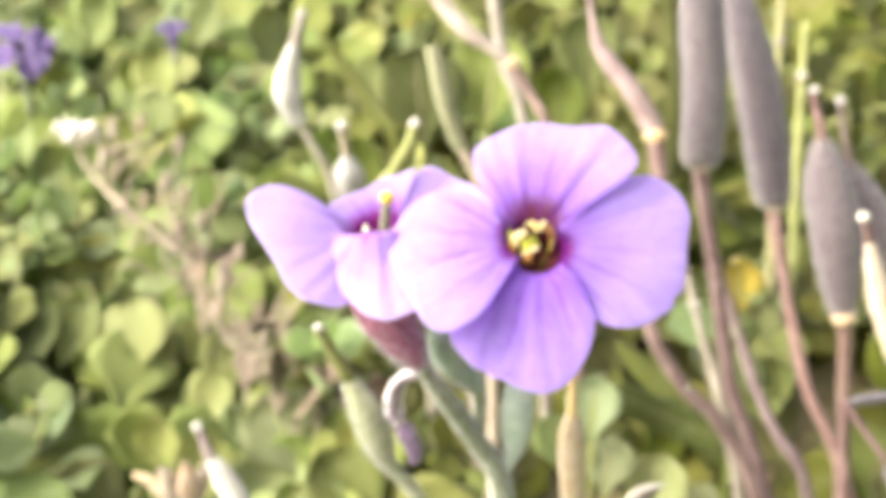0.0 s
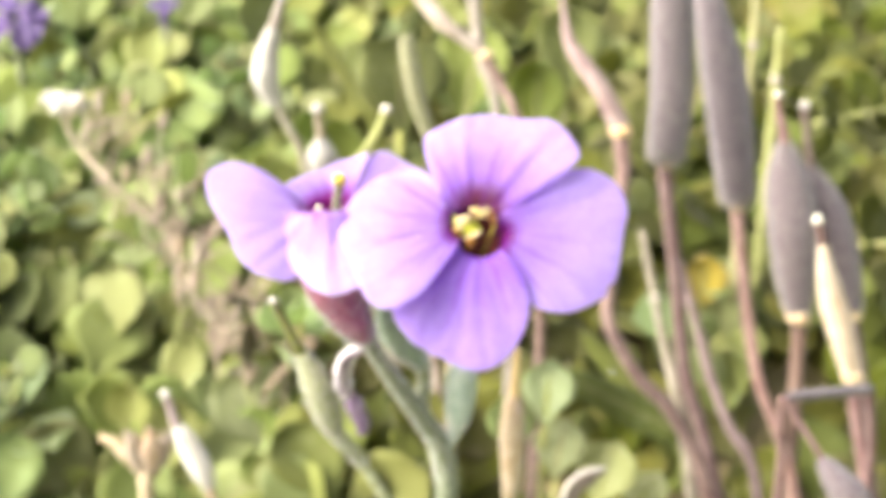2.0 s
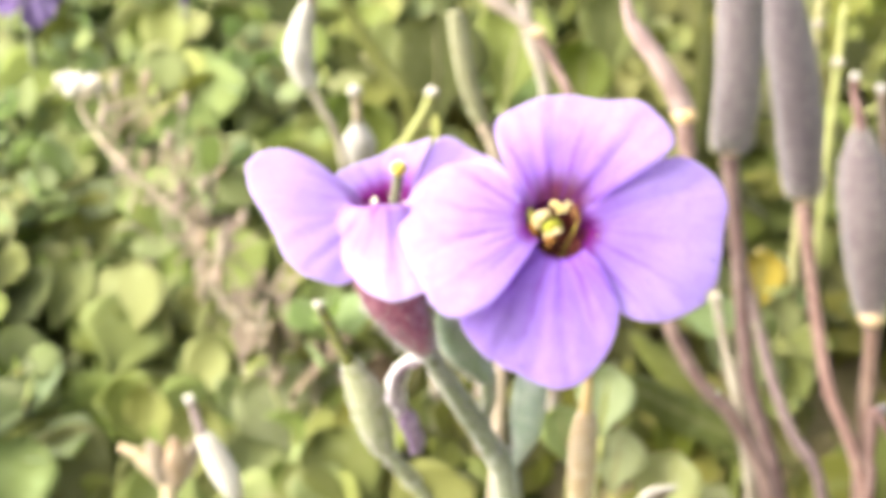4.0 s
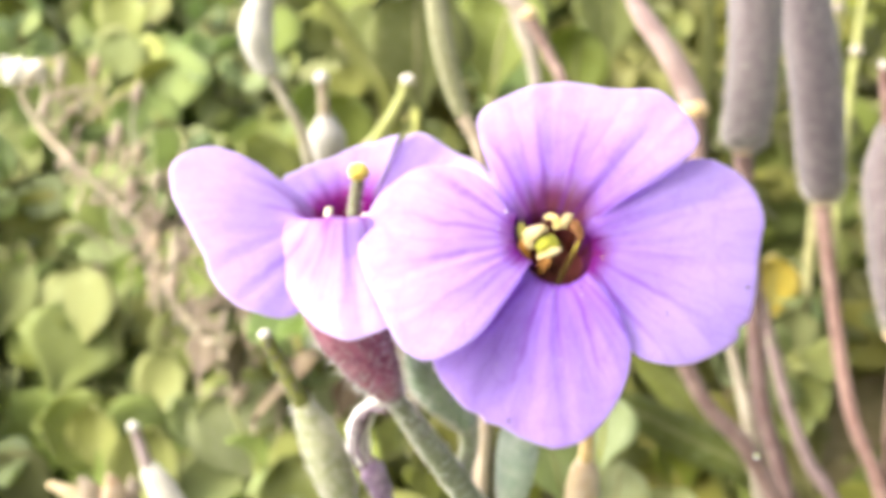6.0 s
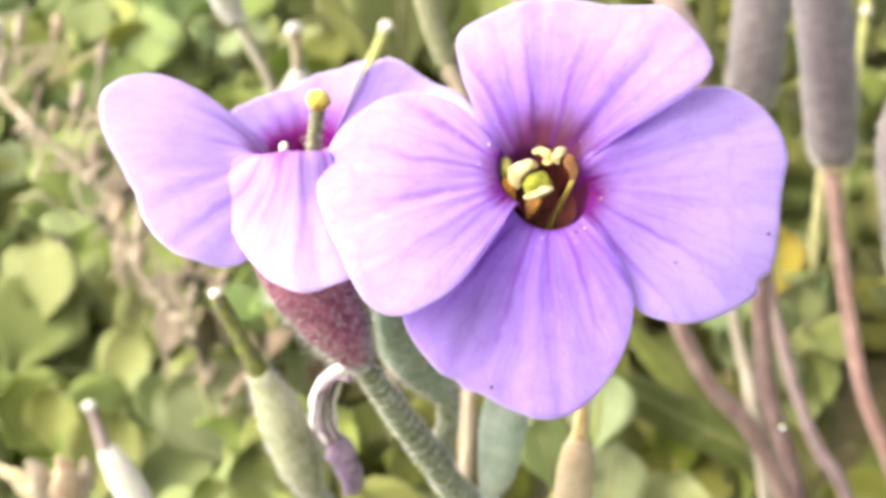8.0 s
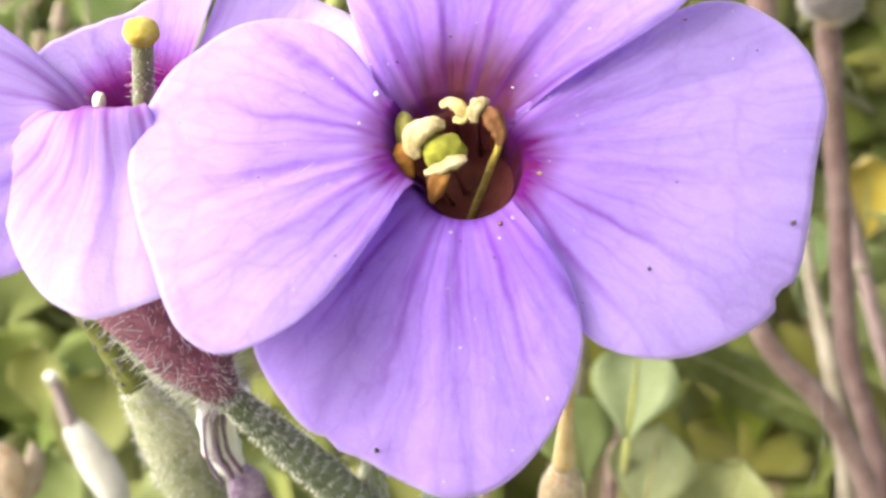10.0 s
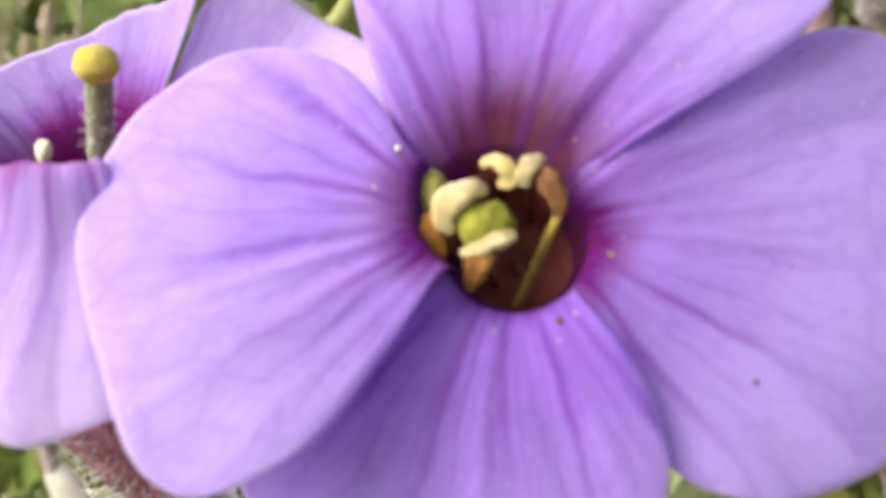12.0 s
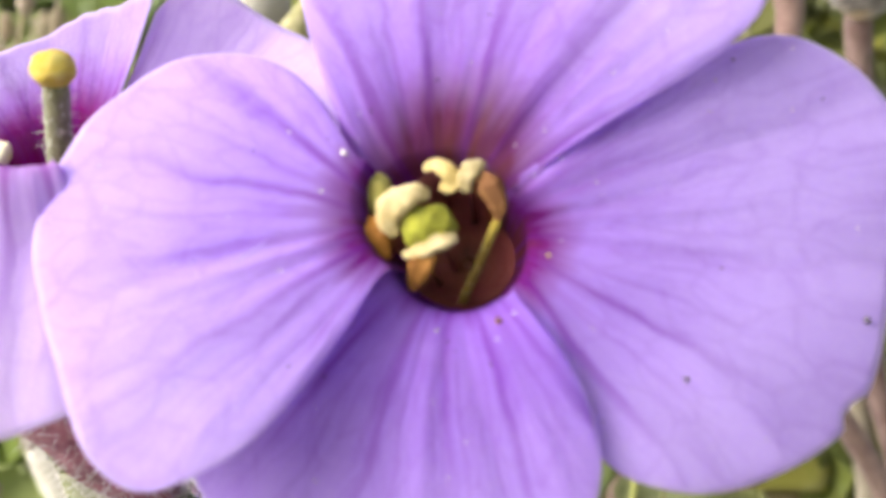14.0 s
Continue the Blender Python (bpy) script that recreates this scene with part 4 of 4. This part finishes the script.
# ---- leaves ----
def leaf(length, width, teeth, cup, bend, seed):
    """A small spoon-shaped leaf with a few blunt teeth, lying along +y from its stalk at the origin."""
    bm = bmesh.new()
    NW = 7
    stations = [(0.55 * k / 5, 0.14 + 0.86 * (k / 5) ** 2 * (3 - 2 * k / 5)) for k in range(5)]
    stations += [(0.55 + 0.45 * math.sin(radians(w)), math.cos(radians(w))) for w in (0, 18, 36, 52, 66, 78, 86)]
    NL = len(stations) - 1
    grids = []
    for level in (0, 1):
        rows = []
        for s, w in stations:
            w *= width * 0.5 * (1 + teeth * max(0.0, math.sin(s * 9.5 + seed)) * s)
            row = []
            for j in range(NW):
                c = -1 + 2 * j / (NW - 1)
                z = cup * length * (c * c * 0.5 + 0.0) * (0.3 + s) + bend * length * s * s - 0.06 * length * math.exp(-((c / 0.18) ** 2)) * (1 - s)
                z += 0.05 * length * noise.noise(Vector((c * 1.5, s * 3, seed)))
                row.append(bm.verts.new((c * w, s * length * (1 - 0.06 * c * c * s), z - level * 0.035 * (1 - 0.7 * abs(c)))))
            rows.append(row)
        grids.append(rows)
    top, low = grids
    for i in range(NL):
        for j in range(NW - 1):
            bm.faces.new((top[i][j], top[i][j + 1], top[i + 1][j + 1], top[i + 1][j]))
            bm.faces.new((low[i][j], low[i + 1][j], low[i + 1][j + 1], low[i][j + 1]))
        bm.faces.new((top[i][0], top[i + 1][0], low[i + 1][0], low[i][0]))
        bm.faces.new((top[i][-1], low[i][-1], low[i + 1][-1], top[i + 1][-1]))
    for j in range(NW - 1):
        bm.faces.new((top[NL][j], top[NL][j + 1], low[NL][j + 1], low[NL][j]))
    return bm


LEAVES = [mesh_of("leaf", leaf(1.0, w, t, c, b, s), LEAF) for w, t, c, b, s in (
    (0.82, 0.08, 0.20, -0.15, 1.0), (0.92, 0.12, 0.10, -0.25, 2.4), (0.75, 0.05, 0.26, 0.05, 3.7), (1.0, 0.14, 0.16, -0.10, 5.1), (0.86, 0.10, -0.10, -0.30, 6.6))]


LEAVES_PALE = []
for me in LEAVES:
    LEAVES_PALE.append(me.copy())
    LEAVES_PALE[-1].materials[0] = LEAF_PALE


def soil_height(x, y):
    """The bank rises away from the camera and levels out."""
    s = min(1.0, max(0.0, (y - 8.0) / 14.0))
    rise = 0.6 + 4.9 * s * s * (3 - 2 * s)
    return rise + 0.35 * noise.noise(Vector((x * 0.35, y * 0.35, 0.0)))


def leafy_shoot(rnd, count, size, blades):
    """A short stem with whorls of leaves, at the origin."""
    ob = thing("leafy_shoot", (0, 0, 0), "short leafy shoot of pale grey-green downy leaves", "foliage", "leafy shoots of the mat")
    tall = size * rnd.uniform(1.2, 1.9)
    lean = (rnd.uniform(-0.3, 0.3), rnd.uniform(-0.3, 0.3))
    part("stem", sweep([(0, 0, -1.0, 0.06), (lean[0] * 0.3, lean[1] * 0.3, tall * 0.4, 0.06), (lean[0] * tall, lean[1] * tall, tall, 0.04)], 7, 4), STEM_OLIVE, ob)
    for k in range(count):
        f = (k + 0.5) / count
        around = k * 2.399 + rnd.uniform(-0.3, 0.3)
        z = tall * (0.25 + 0.75 * f)
        up = radians(5 + 55 * f ** 1.5 + rnd.uniform(-15, 15))
        big = size * (1.05 - 0.45 * f) * rnd.uniform(0.8, 1.15)
        lf = new("leaf", rnd.choice(blades))
        lf.parent = ob
        lf.matrix_local = Matrix.Translation(Vector((lean[0] * z, lean[1] * z, z)) * CM) @ Matrix.Rotation(around, 4, "Z") @ Matrix.Rotation(up, 4, "X") @ Matrix.Rotation(rnd.uniform(-0.4, 0.4), 4, "Y") @ Matrix.Scale(big, 4)
    return ob


rnd = random.Random(7)
KINDS = ((9, 1.05), (8, 1.2), (10, 0.95), (7, 1.15), (9, 0.9))
# the same blades in deep olive, for shoots whose shade is put into the colour
LEAVES_SHADE_TONE = []
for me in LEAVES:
    LEAVES_SHADE_TONE.append(me.copy())
    LEAVES_SHADE_TONE[-1].materials[0] = LEAF_DEEP
SHOOTS = [[leafy_shoot(rnd, n, s, blades) for n, s in KINDS] for blades in (LEAVES, LEAVES_PALE, LEAVES_SHADE_TONE)]
USED = [0, 0, 0]
places = []
y = 11.2
while y < 24:
    half = 0.40 * (y + 1.0) + 0.8
    x = -half + rnd.uniform(0, 1)
    while x < half:
        places.append((x + rnd.uniform(-0.45, 0.45), y + rnd.uniform(-0.5, 0.5)))
        x += rnd.uniform(0.75, 1.05) if x < 0 else rnd.uniform(0.95, 1.3)
    y += 1.0
for k, (x, y) in enumerate(places):
    z = soil_height(x, y) + rnd.uniform(-0.2, 0.7) - (1.3 if -5.4 < x < -1.6 and y < 15.2 else 0.0)
    m = pose(x * CM, y * CM, z * CM, rnd.uniform(25, 65), rnd.uniform(-25, 25), rnd.uniform(-40, 40)) @ Matrix.Rotation(rnd.uniform(0, 6.3), 4, "Z") @ Matrix.Scale(rnd.uniform(0.75, 1.2) * (0.78 if y < 13.2 else 0.9), 4)
    if 1.0 < x < 6.5 and y < 14.5 and rnd.random() < 0.85:
        continue
    # deep blades paint the right and near parts of the bank as shaded
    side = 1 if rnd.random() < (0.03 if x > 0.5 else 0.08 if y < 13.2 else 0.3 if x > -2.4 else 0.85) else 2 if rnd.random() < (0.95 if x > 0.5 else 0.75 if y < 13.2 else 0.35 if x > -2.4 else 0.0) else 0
    n = USED[side]
    USED[side] += 1
    if n < len(KINDS):
        SHOOTS[side][n].matrix_basis = m
    else:
        copy_thing(SHOOTS[side][n % len(KINDS)], m)


def strewn(name, mesh_makers, spots, material, label, category):
    """Countless small leaves in one mesh."""
    sources = []
    for me in mesh_makers:
        sources.append(([v.co / CM for v in me.vertices], [tuple(p.vertices) for p in me.polygons]))
    verts, faces = [], []
    for m, kind in spots:
        vs, fs = sources[kind]
        o = len(verts)
        verts += [tuple(m @ v) for v in vs]
        faces += [tuple(i + o for i in f) for f in fs]
    me = bpy.data.meshes.new(name)
    me.from_pydata([tuple(c * CM for c in v) for v in verts], [], faces)
    me.shade_smooth()
    me.materials.append(material)
    return tagged(new(name, me), label, category, "", "stuff")


spots, shaded = [], []
for _ in range(4200):
    y = 10.3 + 20 * rnd.random()
    x = rnd.uniform(-1, 1) * (0.42 * (y + 1) + 1)
    z = soil_height(x, y) + rnd.uniform(0.25, 1.0) + (0.4 if x < -0.5 else 0.0)
    if -5.4 < x < -1.6 and y < 15.2:
        z -= 0.6
    if 0.6 < x < 6.0 and y < 14.5:
        z -= 0.7
        if rnd.random() < (0.55 if x < 3.4 and y < 12.0 else 0.3):
            continue
    m = Matrix.Translation((x, y, z)) @ Euler((rnd.uniform(0.45, 1.35), rnd.uniform(-0.4, 0.4), rnd.uniform(-0.7, 0.7))).to_matrix().to_4x4() @ Matrix.Rotation(rnd.uniform(0, 6.3), 4, "Z") @ Matrix.Scale(rnd.uniform(0.65, 1.2), 4)
    # leaves on the right take the darker colour that stands in for shade
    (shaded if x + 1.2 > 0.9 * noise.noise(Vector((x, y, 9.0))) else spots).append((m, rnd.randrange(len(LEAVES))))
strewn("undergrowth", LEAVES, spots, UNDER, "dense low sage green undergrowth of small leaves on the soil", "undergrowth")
strewn("undergrowth", LEAVES, shaded, UNDER_OLIVE_SHADE, "dense low olive green undergrowth beneath the pod stalks, coloured darker as if shaded", "undergrowth")

# the mat goes on all round, past what can be told apart
small = bmesh.new()
rim = [small.verts.new((0.45 * math.sin(w) * (0.75 + 0.25 * math.cos(w)), 0.5 - 0.5 * math.cos(w), 0.08 * math.sin(2 * w))) for w in (math.pi * 2 * k / 8 for k in range(8))]
mid = small.verts.new((0, 0.55, -0.06))
for k in range(8):
    small.faces.new((rim[k], mid, rim[(k + 1) % 8]))
small = mesh_of("leaf_blade", small, UNDER)
spots = []
for _ in range(18000):
    x, y = rnd.gauss(0, 26), rnd.gauss(14, 26)
    if 7.5 < y < 30 and abs(x) < 0.42 * (y + 1) + 1:
        continue
    lean = 0.3 + 0.5 * rnd.random()
    m = Matrix.Translation((x, y, soil_height(x, y) + rnd.uniform(0.1, 1.0))) @ Euler((lean, rnd.uniform(-0.6, 0.6), rnd.uniform(0, 6.3))).to_matrix().to_4x4() @ Matrix.Scale(rnd.uniform(0.9, 1.7), 4)
    spots.append((m, 0))
strewn("leaf_mat", [small], spots, UNDER, "wide low mat of small olive green leaves", "undergrowth")

# ---- ground: one sheet ----
bm = bmesh.new()
xs = [-3000, -600, -120, -60, -40] + [-30 + 0.5 * k for k in range(121)] + [40, 60, 120, 600, 3000]
ys = [-3000, -600, -100, -30] + [-10 + 0.5 * k for k in range(111)] + [60, 100, 600, 3000]
rows = [[bm.verts.new((x, y, soil_height(x, y) + 0.12 * noise.noise(Vector((x * 2.1, y * 2.1, 4))))) for x in xs] for y in ys]
for a, b in zip(rows, rows[1:]):
    for k in range(len(xs) - 1):
        bm.faces.new((a[k], a[k + 1], b[k + 1], b[k]))
tagged(new("ground", mesh_of("ground", bm, SOIL)), "olive brown mossy soil under the plants", "ground", "", "structure")

# ---- dry branch, far blossoms, single leaves, dew ----
dry = thing("dry_branch", (-1.4, 13.0, 2.0), "dry tan branch with a withered husk", "dry branch")
part("stem", sweep([(-4.68, 14.6, 5.95, 0.03), (-4.65, 14.6, 5.8, 0.032), (-4.37, 14.5, 5.39, 0.036), (-3.77, 14.3, 4.94, 0.04), (-3.18, 14.1, 4.49, 0.04), (-2.86, 13.8, 3.92, 0.04), (-2.33, 13.5, 3.45, 0.04), (-1.88, 13.2, 3.21, 0.045), (-1.4, 13.0, 2.0, 0.06)], 8, 6, bumps=0.3), STEM_DRY, dry)
for q, r, turn in (((-4.66, 14.6, 6.06), (0.19, 0.12, 0.14), (0, 20, 0)), ((-4.85, 14.6, 6.12), (0.12, 0.08, 0.09), (0, -25, 0)), ((-4.45, 14.58, 6.10), (0.12, 0.08, 0.08), (0, 30, 0))):
    part("husk", blob(q, r, turn, rough=0.5), POD_WHITE, dry)
twigs = random.Random(31)
for k in range(90):
    f = twigs.random()
    a = Vector((-4.6, 14.6, 5.9)).lerp(Vector((-2.0, 13.3, 3.3)), f) + Vector((twigs.gauss(0.05, 0.26), twigs.gauss(-0.1, 0.25), twigs.gauss(0, 0.24)))
    b = a + Vector((twigs.gauss(0.15, 0.25), twigs.gauss(0, 0.2), twigs.gauss(0.25, 0.35)))
    c = a.lerp(b, 0.5) + Vector((twigs.gauss(0, 0.08), 0, twigs.gauss(0, 0.08)))
    part("twig", sweep([(*a, 0.018), (*c, 0.015), (*b, 0.010)], 6, 4, bumps=0.2), STEM_DRY, dry)
    if k % 3 == 1:
        part("husk", sweep([(*b, 0.02), (*(b + Vector((0.03, 0, 0.08))), 0.06), (*(b + Vector((0.05, 0, 0.2))), 0.05), (*(b + Vector((0.06, 0, 0.28))), 0.015)], 8, 4, flat=0.6, bumps=0.4), STEM_DRY, dry)
husk = thing("withered_flower", (-2.4, 9.9, 1.4), "cream withered flower husk on a tan stalk", "withered flower")
part("stalk", sweep([(-2.5, 9.95, 3.5, 0.07), (-2.42, 9.9, 2.6, 0.07), (-2.4, 9.9, 1.4, 0.08)], 8, 5), STEM_TAN, husk)
for line in (
    [(-2.46, 9.95, 3.42, 0.05), (-2.60, 9.92, 3.62, 0.085), (-2.76, 9.92, 3.78, 0.06), (-2.94, 9.94, 3.85, 0.03)],
    [(-2.46, 9.95, 3.42, 0.05), (-2.55, 9.90, 3.66, 0.10), (-2.58, 9.88, 3.84, 0.085), (-2.66, 9.86, 3.97, 0.02)],
    [(-2.45, 9.96, 3.42, 0.05), (-2.43, 9.92, 3.68, 0.10), (-2.40, 9.90, 3.88, 0.08), (-2.44, 9.86, 4.02, 0.02)],
    [(-2.44, 9.98, 3.42, 0.05), (-2.34, 9.98, 3.64, 0.08), (-2.28, 10.0, 3.80, 0.06), (-2.30, 10.02, 3.92, 0.02)],
):
    part("husk", sweep(line, 10, 6, flat=0.35, bumps=0.35), POD_CREAM, husk)
for p, n, size in (((-6.1, 17.0, 6.75), (0.3, -0.6, 0.7), 0.5), ((-4.05, 17.5, 7.0), (0.0, -0.3, 0.95), 0.25), ((-4.0, 14.6, 2.6), (0.2, -0.5, 0.8), 0.42)):
    f = Face(p, n)
    base = (p[0], p[1] + 0.3, p[2] - 1.6)
    ob = thing("violet_flower", base, "small violet flower deep in the mat", "flower", "violet flowers in the mat")
    part("stalk", sweep([(*f.at(0, 0, -0.3), 0.05), (*base, 0.06)], 8, 6), STEM_GREEN, ob)
    for mid in (20, 110, 200, 290):
        part("petal", fan_petal(f, mid=mid, left=42, right=42, reach=size, cl=0.3, pl=3, cr=0.3, pr=3, lift=-0.3, twist=0.2, seed=mid * 0.1, tube=0.1, depth=0.3, wave=0.2), PETAL_FAR, ob)


def single_leaf(p, way, size, kind, label, mat, name="loose_leaf", group="single leaves low in the mat", rib=STEM_OLIVE):
    """A leaf of the mat that can be told apart: blade, midrib below it, and the stalk down to the soil."""
    ob = thing(name, p, label, "leaf", group)
    turn = Euler([radians(a) for a in way]).to_matrix().to_4x4() @ Matrix.Scale(size, 4)
    lf = new("blade", LEAVES[kind].copy())
    lf.data.materials[0] = mat
    lf.parent = ob
    lf.matrix_local = turn
    bend = (-0.15, -0.25, 0.05, -0.10, -0.30)[kind]
    line = [turn @ Vector((0, f, bend * f * f - 0.06 * (1 - f) + 0.006)) + Vector(p) for f in (0.0, 0.25, 0.5, 0.75, 0.92)]
    part("midrib", sweep([(*q, r * size) for q, r in zip(line, (0.035, 0.028, 0.02, 0.013, 0.006))], 7, 4), rib, ob)
    foot = Vector((p[0], p[1] + 0.15, soil_height(p[0], p[1]) - 0.1))
    part("leaf_stalk", sweep([(*line[0], 0.035 * size), (*(line[0].lerp(foot, 0.5) + Vector((0.05, 0.05, 0))), 0.04 * size), (*foot, 0.05 * size)], 7, 4), rib, ob)
    return ob


single_leaf((3.78, 14.0, 4.0), (78, 0, 8), 0.75, 0, "bright yellow dying leaf", LEAF_YELLOW)
for p, way, size, kind in (
    ((1.50, 10.5, 4.0), (75, 0, -10), 0.68, 0), ((1.25, 10.4, 3.7), (60, 0, 30), 0.6, 3), ((1.65, 10.4, 3.45), (70, 0, -15), 0.62, 1), ((2.1, 10.4, 3.15), (65, 0, -35), 0.72, 3),
    ((2.5, 10.5, 2.95), (60, 0, -50), 0.6, 1), ((-1.5, 12.3, 2.5), (48, -12, 35), 1.2, 3), ((-1.2, 12.0, 2.3), (42, -10, -30), 1.2, 1), ((-1.9, 12.4, 2.6), (42, 0, 60), 1.0, 0),
    ((2.0, 16.8, 6.2), (80, 0, 10), 1.25, 0), ((1.5, 16.0, 5.6), (80, 0, -20), 1.2, 2), ((-0.3, 15.0, 5.9), (80, 0, 20), 1.3, 3), ((0.5, 15.3, 6.0), (80, 0, -30), 1.4, 0)):
    single_leaf(p, way, size, kind, "broad pale green downy leaf", LEAF_GREEN if p[1] > 14 else LEAF_SAGE)
for p, way, size, kind in (
    ((-1.95, 12.7, 3.35), (70, 20, 70), 0.60, 2), ((-1.50, 12.5, 3.42), (60, -15, -60), 0.62, 4), ((-1.15, 12.6, 3.38), (50, 10, 80), 0.55, 0), ((-2.35, 12.8, 3.42), (75, 0, -40), 0.50, 3), ((-0.85, 12.4, 3.30), (80, 20, 25), 0.50, 2), ((-1.75, 12.6, 3.05), (65, 0, -85), 0.60, 1)):
    single_leaf(p, way, size, kind, "dead brown curled leaf among the green ones", LEAF_DEAD, "dead_leaf", "dead leaves in the mat", STEM_DRY)


def strap_leaf(label, line, mat):
    """A long narrow leaf with a raised midrib, rising from its foot."""
    ob = thing("strap_leaf", line[-1][:3], label, "leaf", "long leaves deep in the mat")
    part("blade", sweep(line, 14, 7, flat=0.16, bumps=0.1), mat, ob)
    part("midrib", sweep([(x, y - 0.03, z + 0.02, 0.05 * q + 0.004) for x, y, z, q in line], 7, 7), LEAF_GREEN, ob, "raised midrib")
    return ob


strap_leaf("long dull green leaf lying low beneath the pods", [(1.75, 12.7, 3.62, 0.03), (2.13, 12.7, 3.45, 0.16), (2.85, 12.8, 3.07, 0.21), (3.43, 12.6, 2.85, 0.16), (4.1, 12.4, 2.0, 0.06)], LEAF_DEEP)
strap_leaf("long olive leaf lying low beneath the pods", [(2.2, 13.6, 3.75, 0.03), (2.45, 13.5, 3.5, 0.13), (2.98, 13.3, 3.0, 0.15), (3.4, 13.1, 2.3, 0.06)], LEAF_GREEN)
strap_leaf("slender upright olive leaf in the mat", [(-1.75, 16.6, 7.1, 0.03), (-1.5, 16.4, 6.72, 0.09), (-1.1, 15.9, 6.3, 0.12), (-0.65, 15.2, 5.85, 0.10), (-0.3, 14.6, 4.2, 0.06)], LEAF_DEEP)
strap_leaf("slender arching olive leaf in the mat", [(-0.2, 16.8, 7.3, 0.03), (-0.35, 16.5, 6.9, 0.10), (-0.4, 16.0, 6.4, 0.13), (-0.3, 15.6, 5.6, 0.09), (-0.1, 15.2, 4.4, 0.06)], LEAF_DEEP)
strap_leaf("slender upright olive leaf behind the pods", [(3.1, 17.2, 7.6, 0.03), (3.2, 17.0, 7.0, 0.11), (3.25, 16.7, 6.2, 0.13), (3.2, 16.3, 5.2, 0.08), (3.1, 16.0, 4.2, 0.06)], LEAF_DEEP)
strand = thing("spider_thread", (0.53, 7.75, 3.6), "fine spider thread with a tiny bright dew drop", "spider thread")
part("thread", sweep([(1.50, 6.86, 7.15, 0.0007), (1.436, 6.14, 6.66, 0.0007), (0.95, 7.0, 5.2, 0.0007), (0.53, 7.75, 3.6, 0.0007)], 5, 4), DEW, strand)
part("dew_drop", blob((1.436, 6.125, 6.65), (0.016, 0.016, 0.018), rough=0.02), DEW, strand, "clear dew drop")
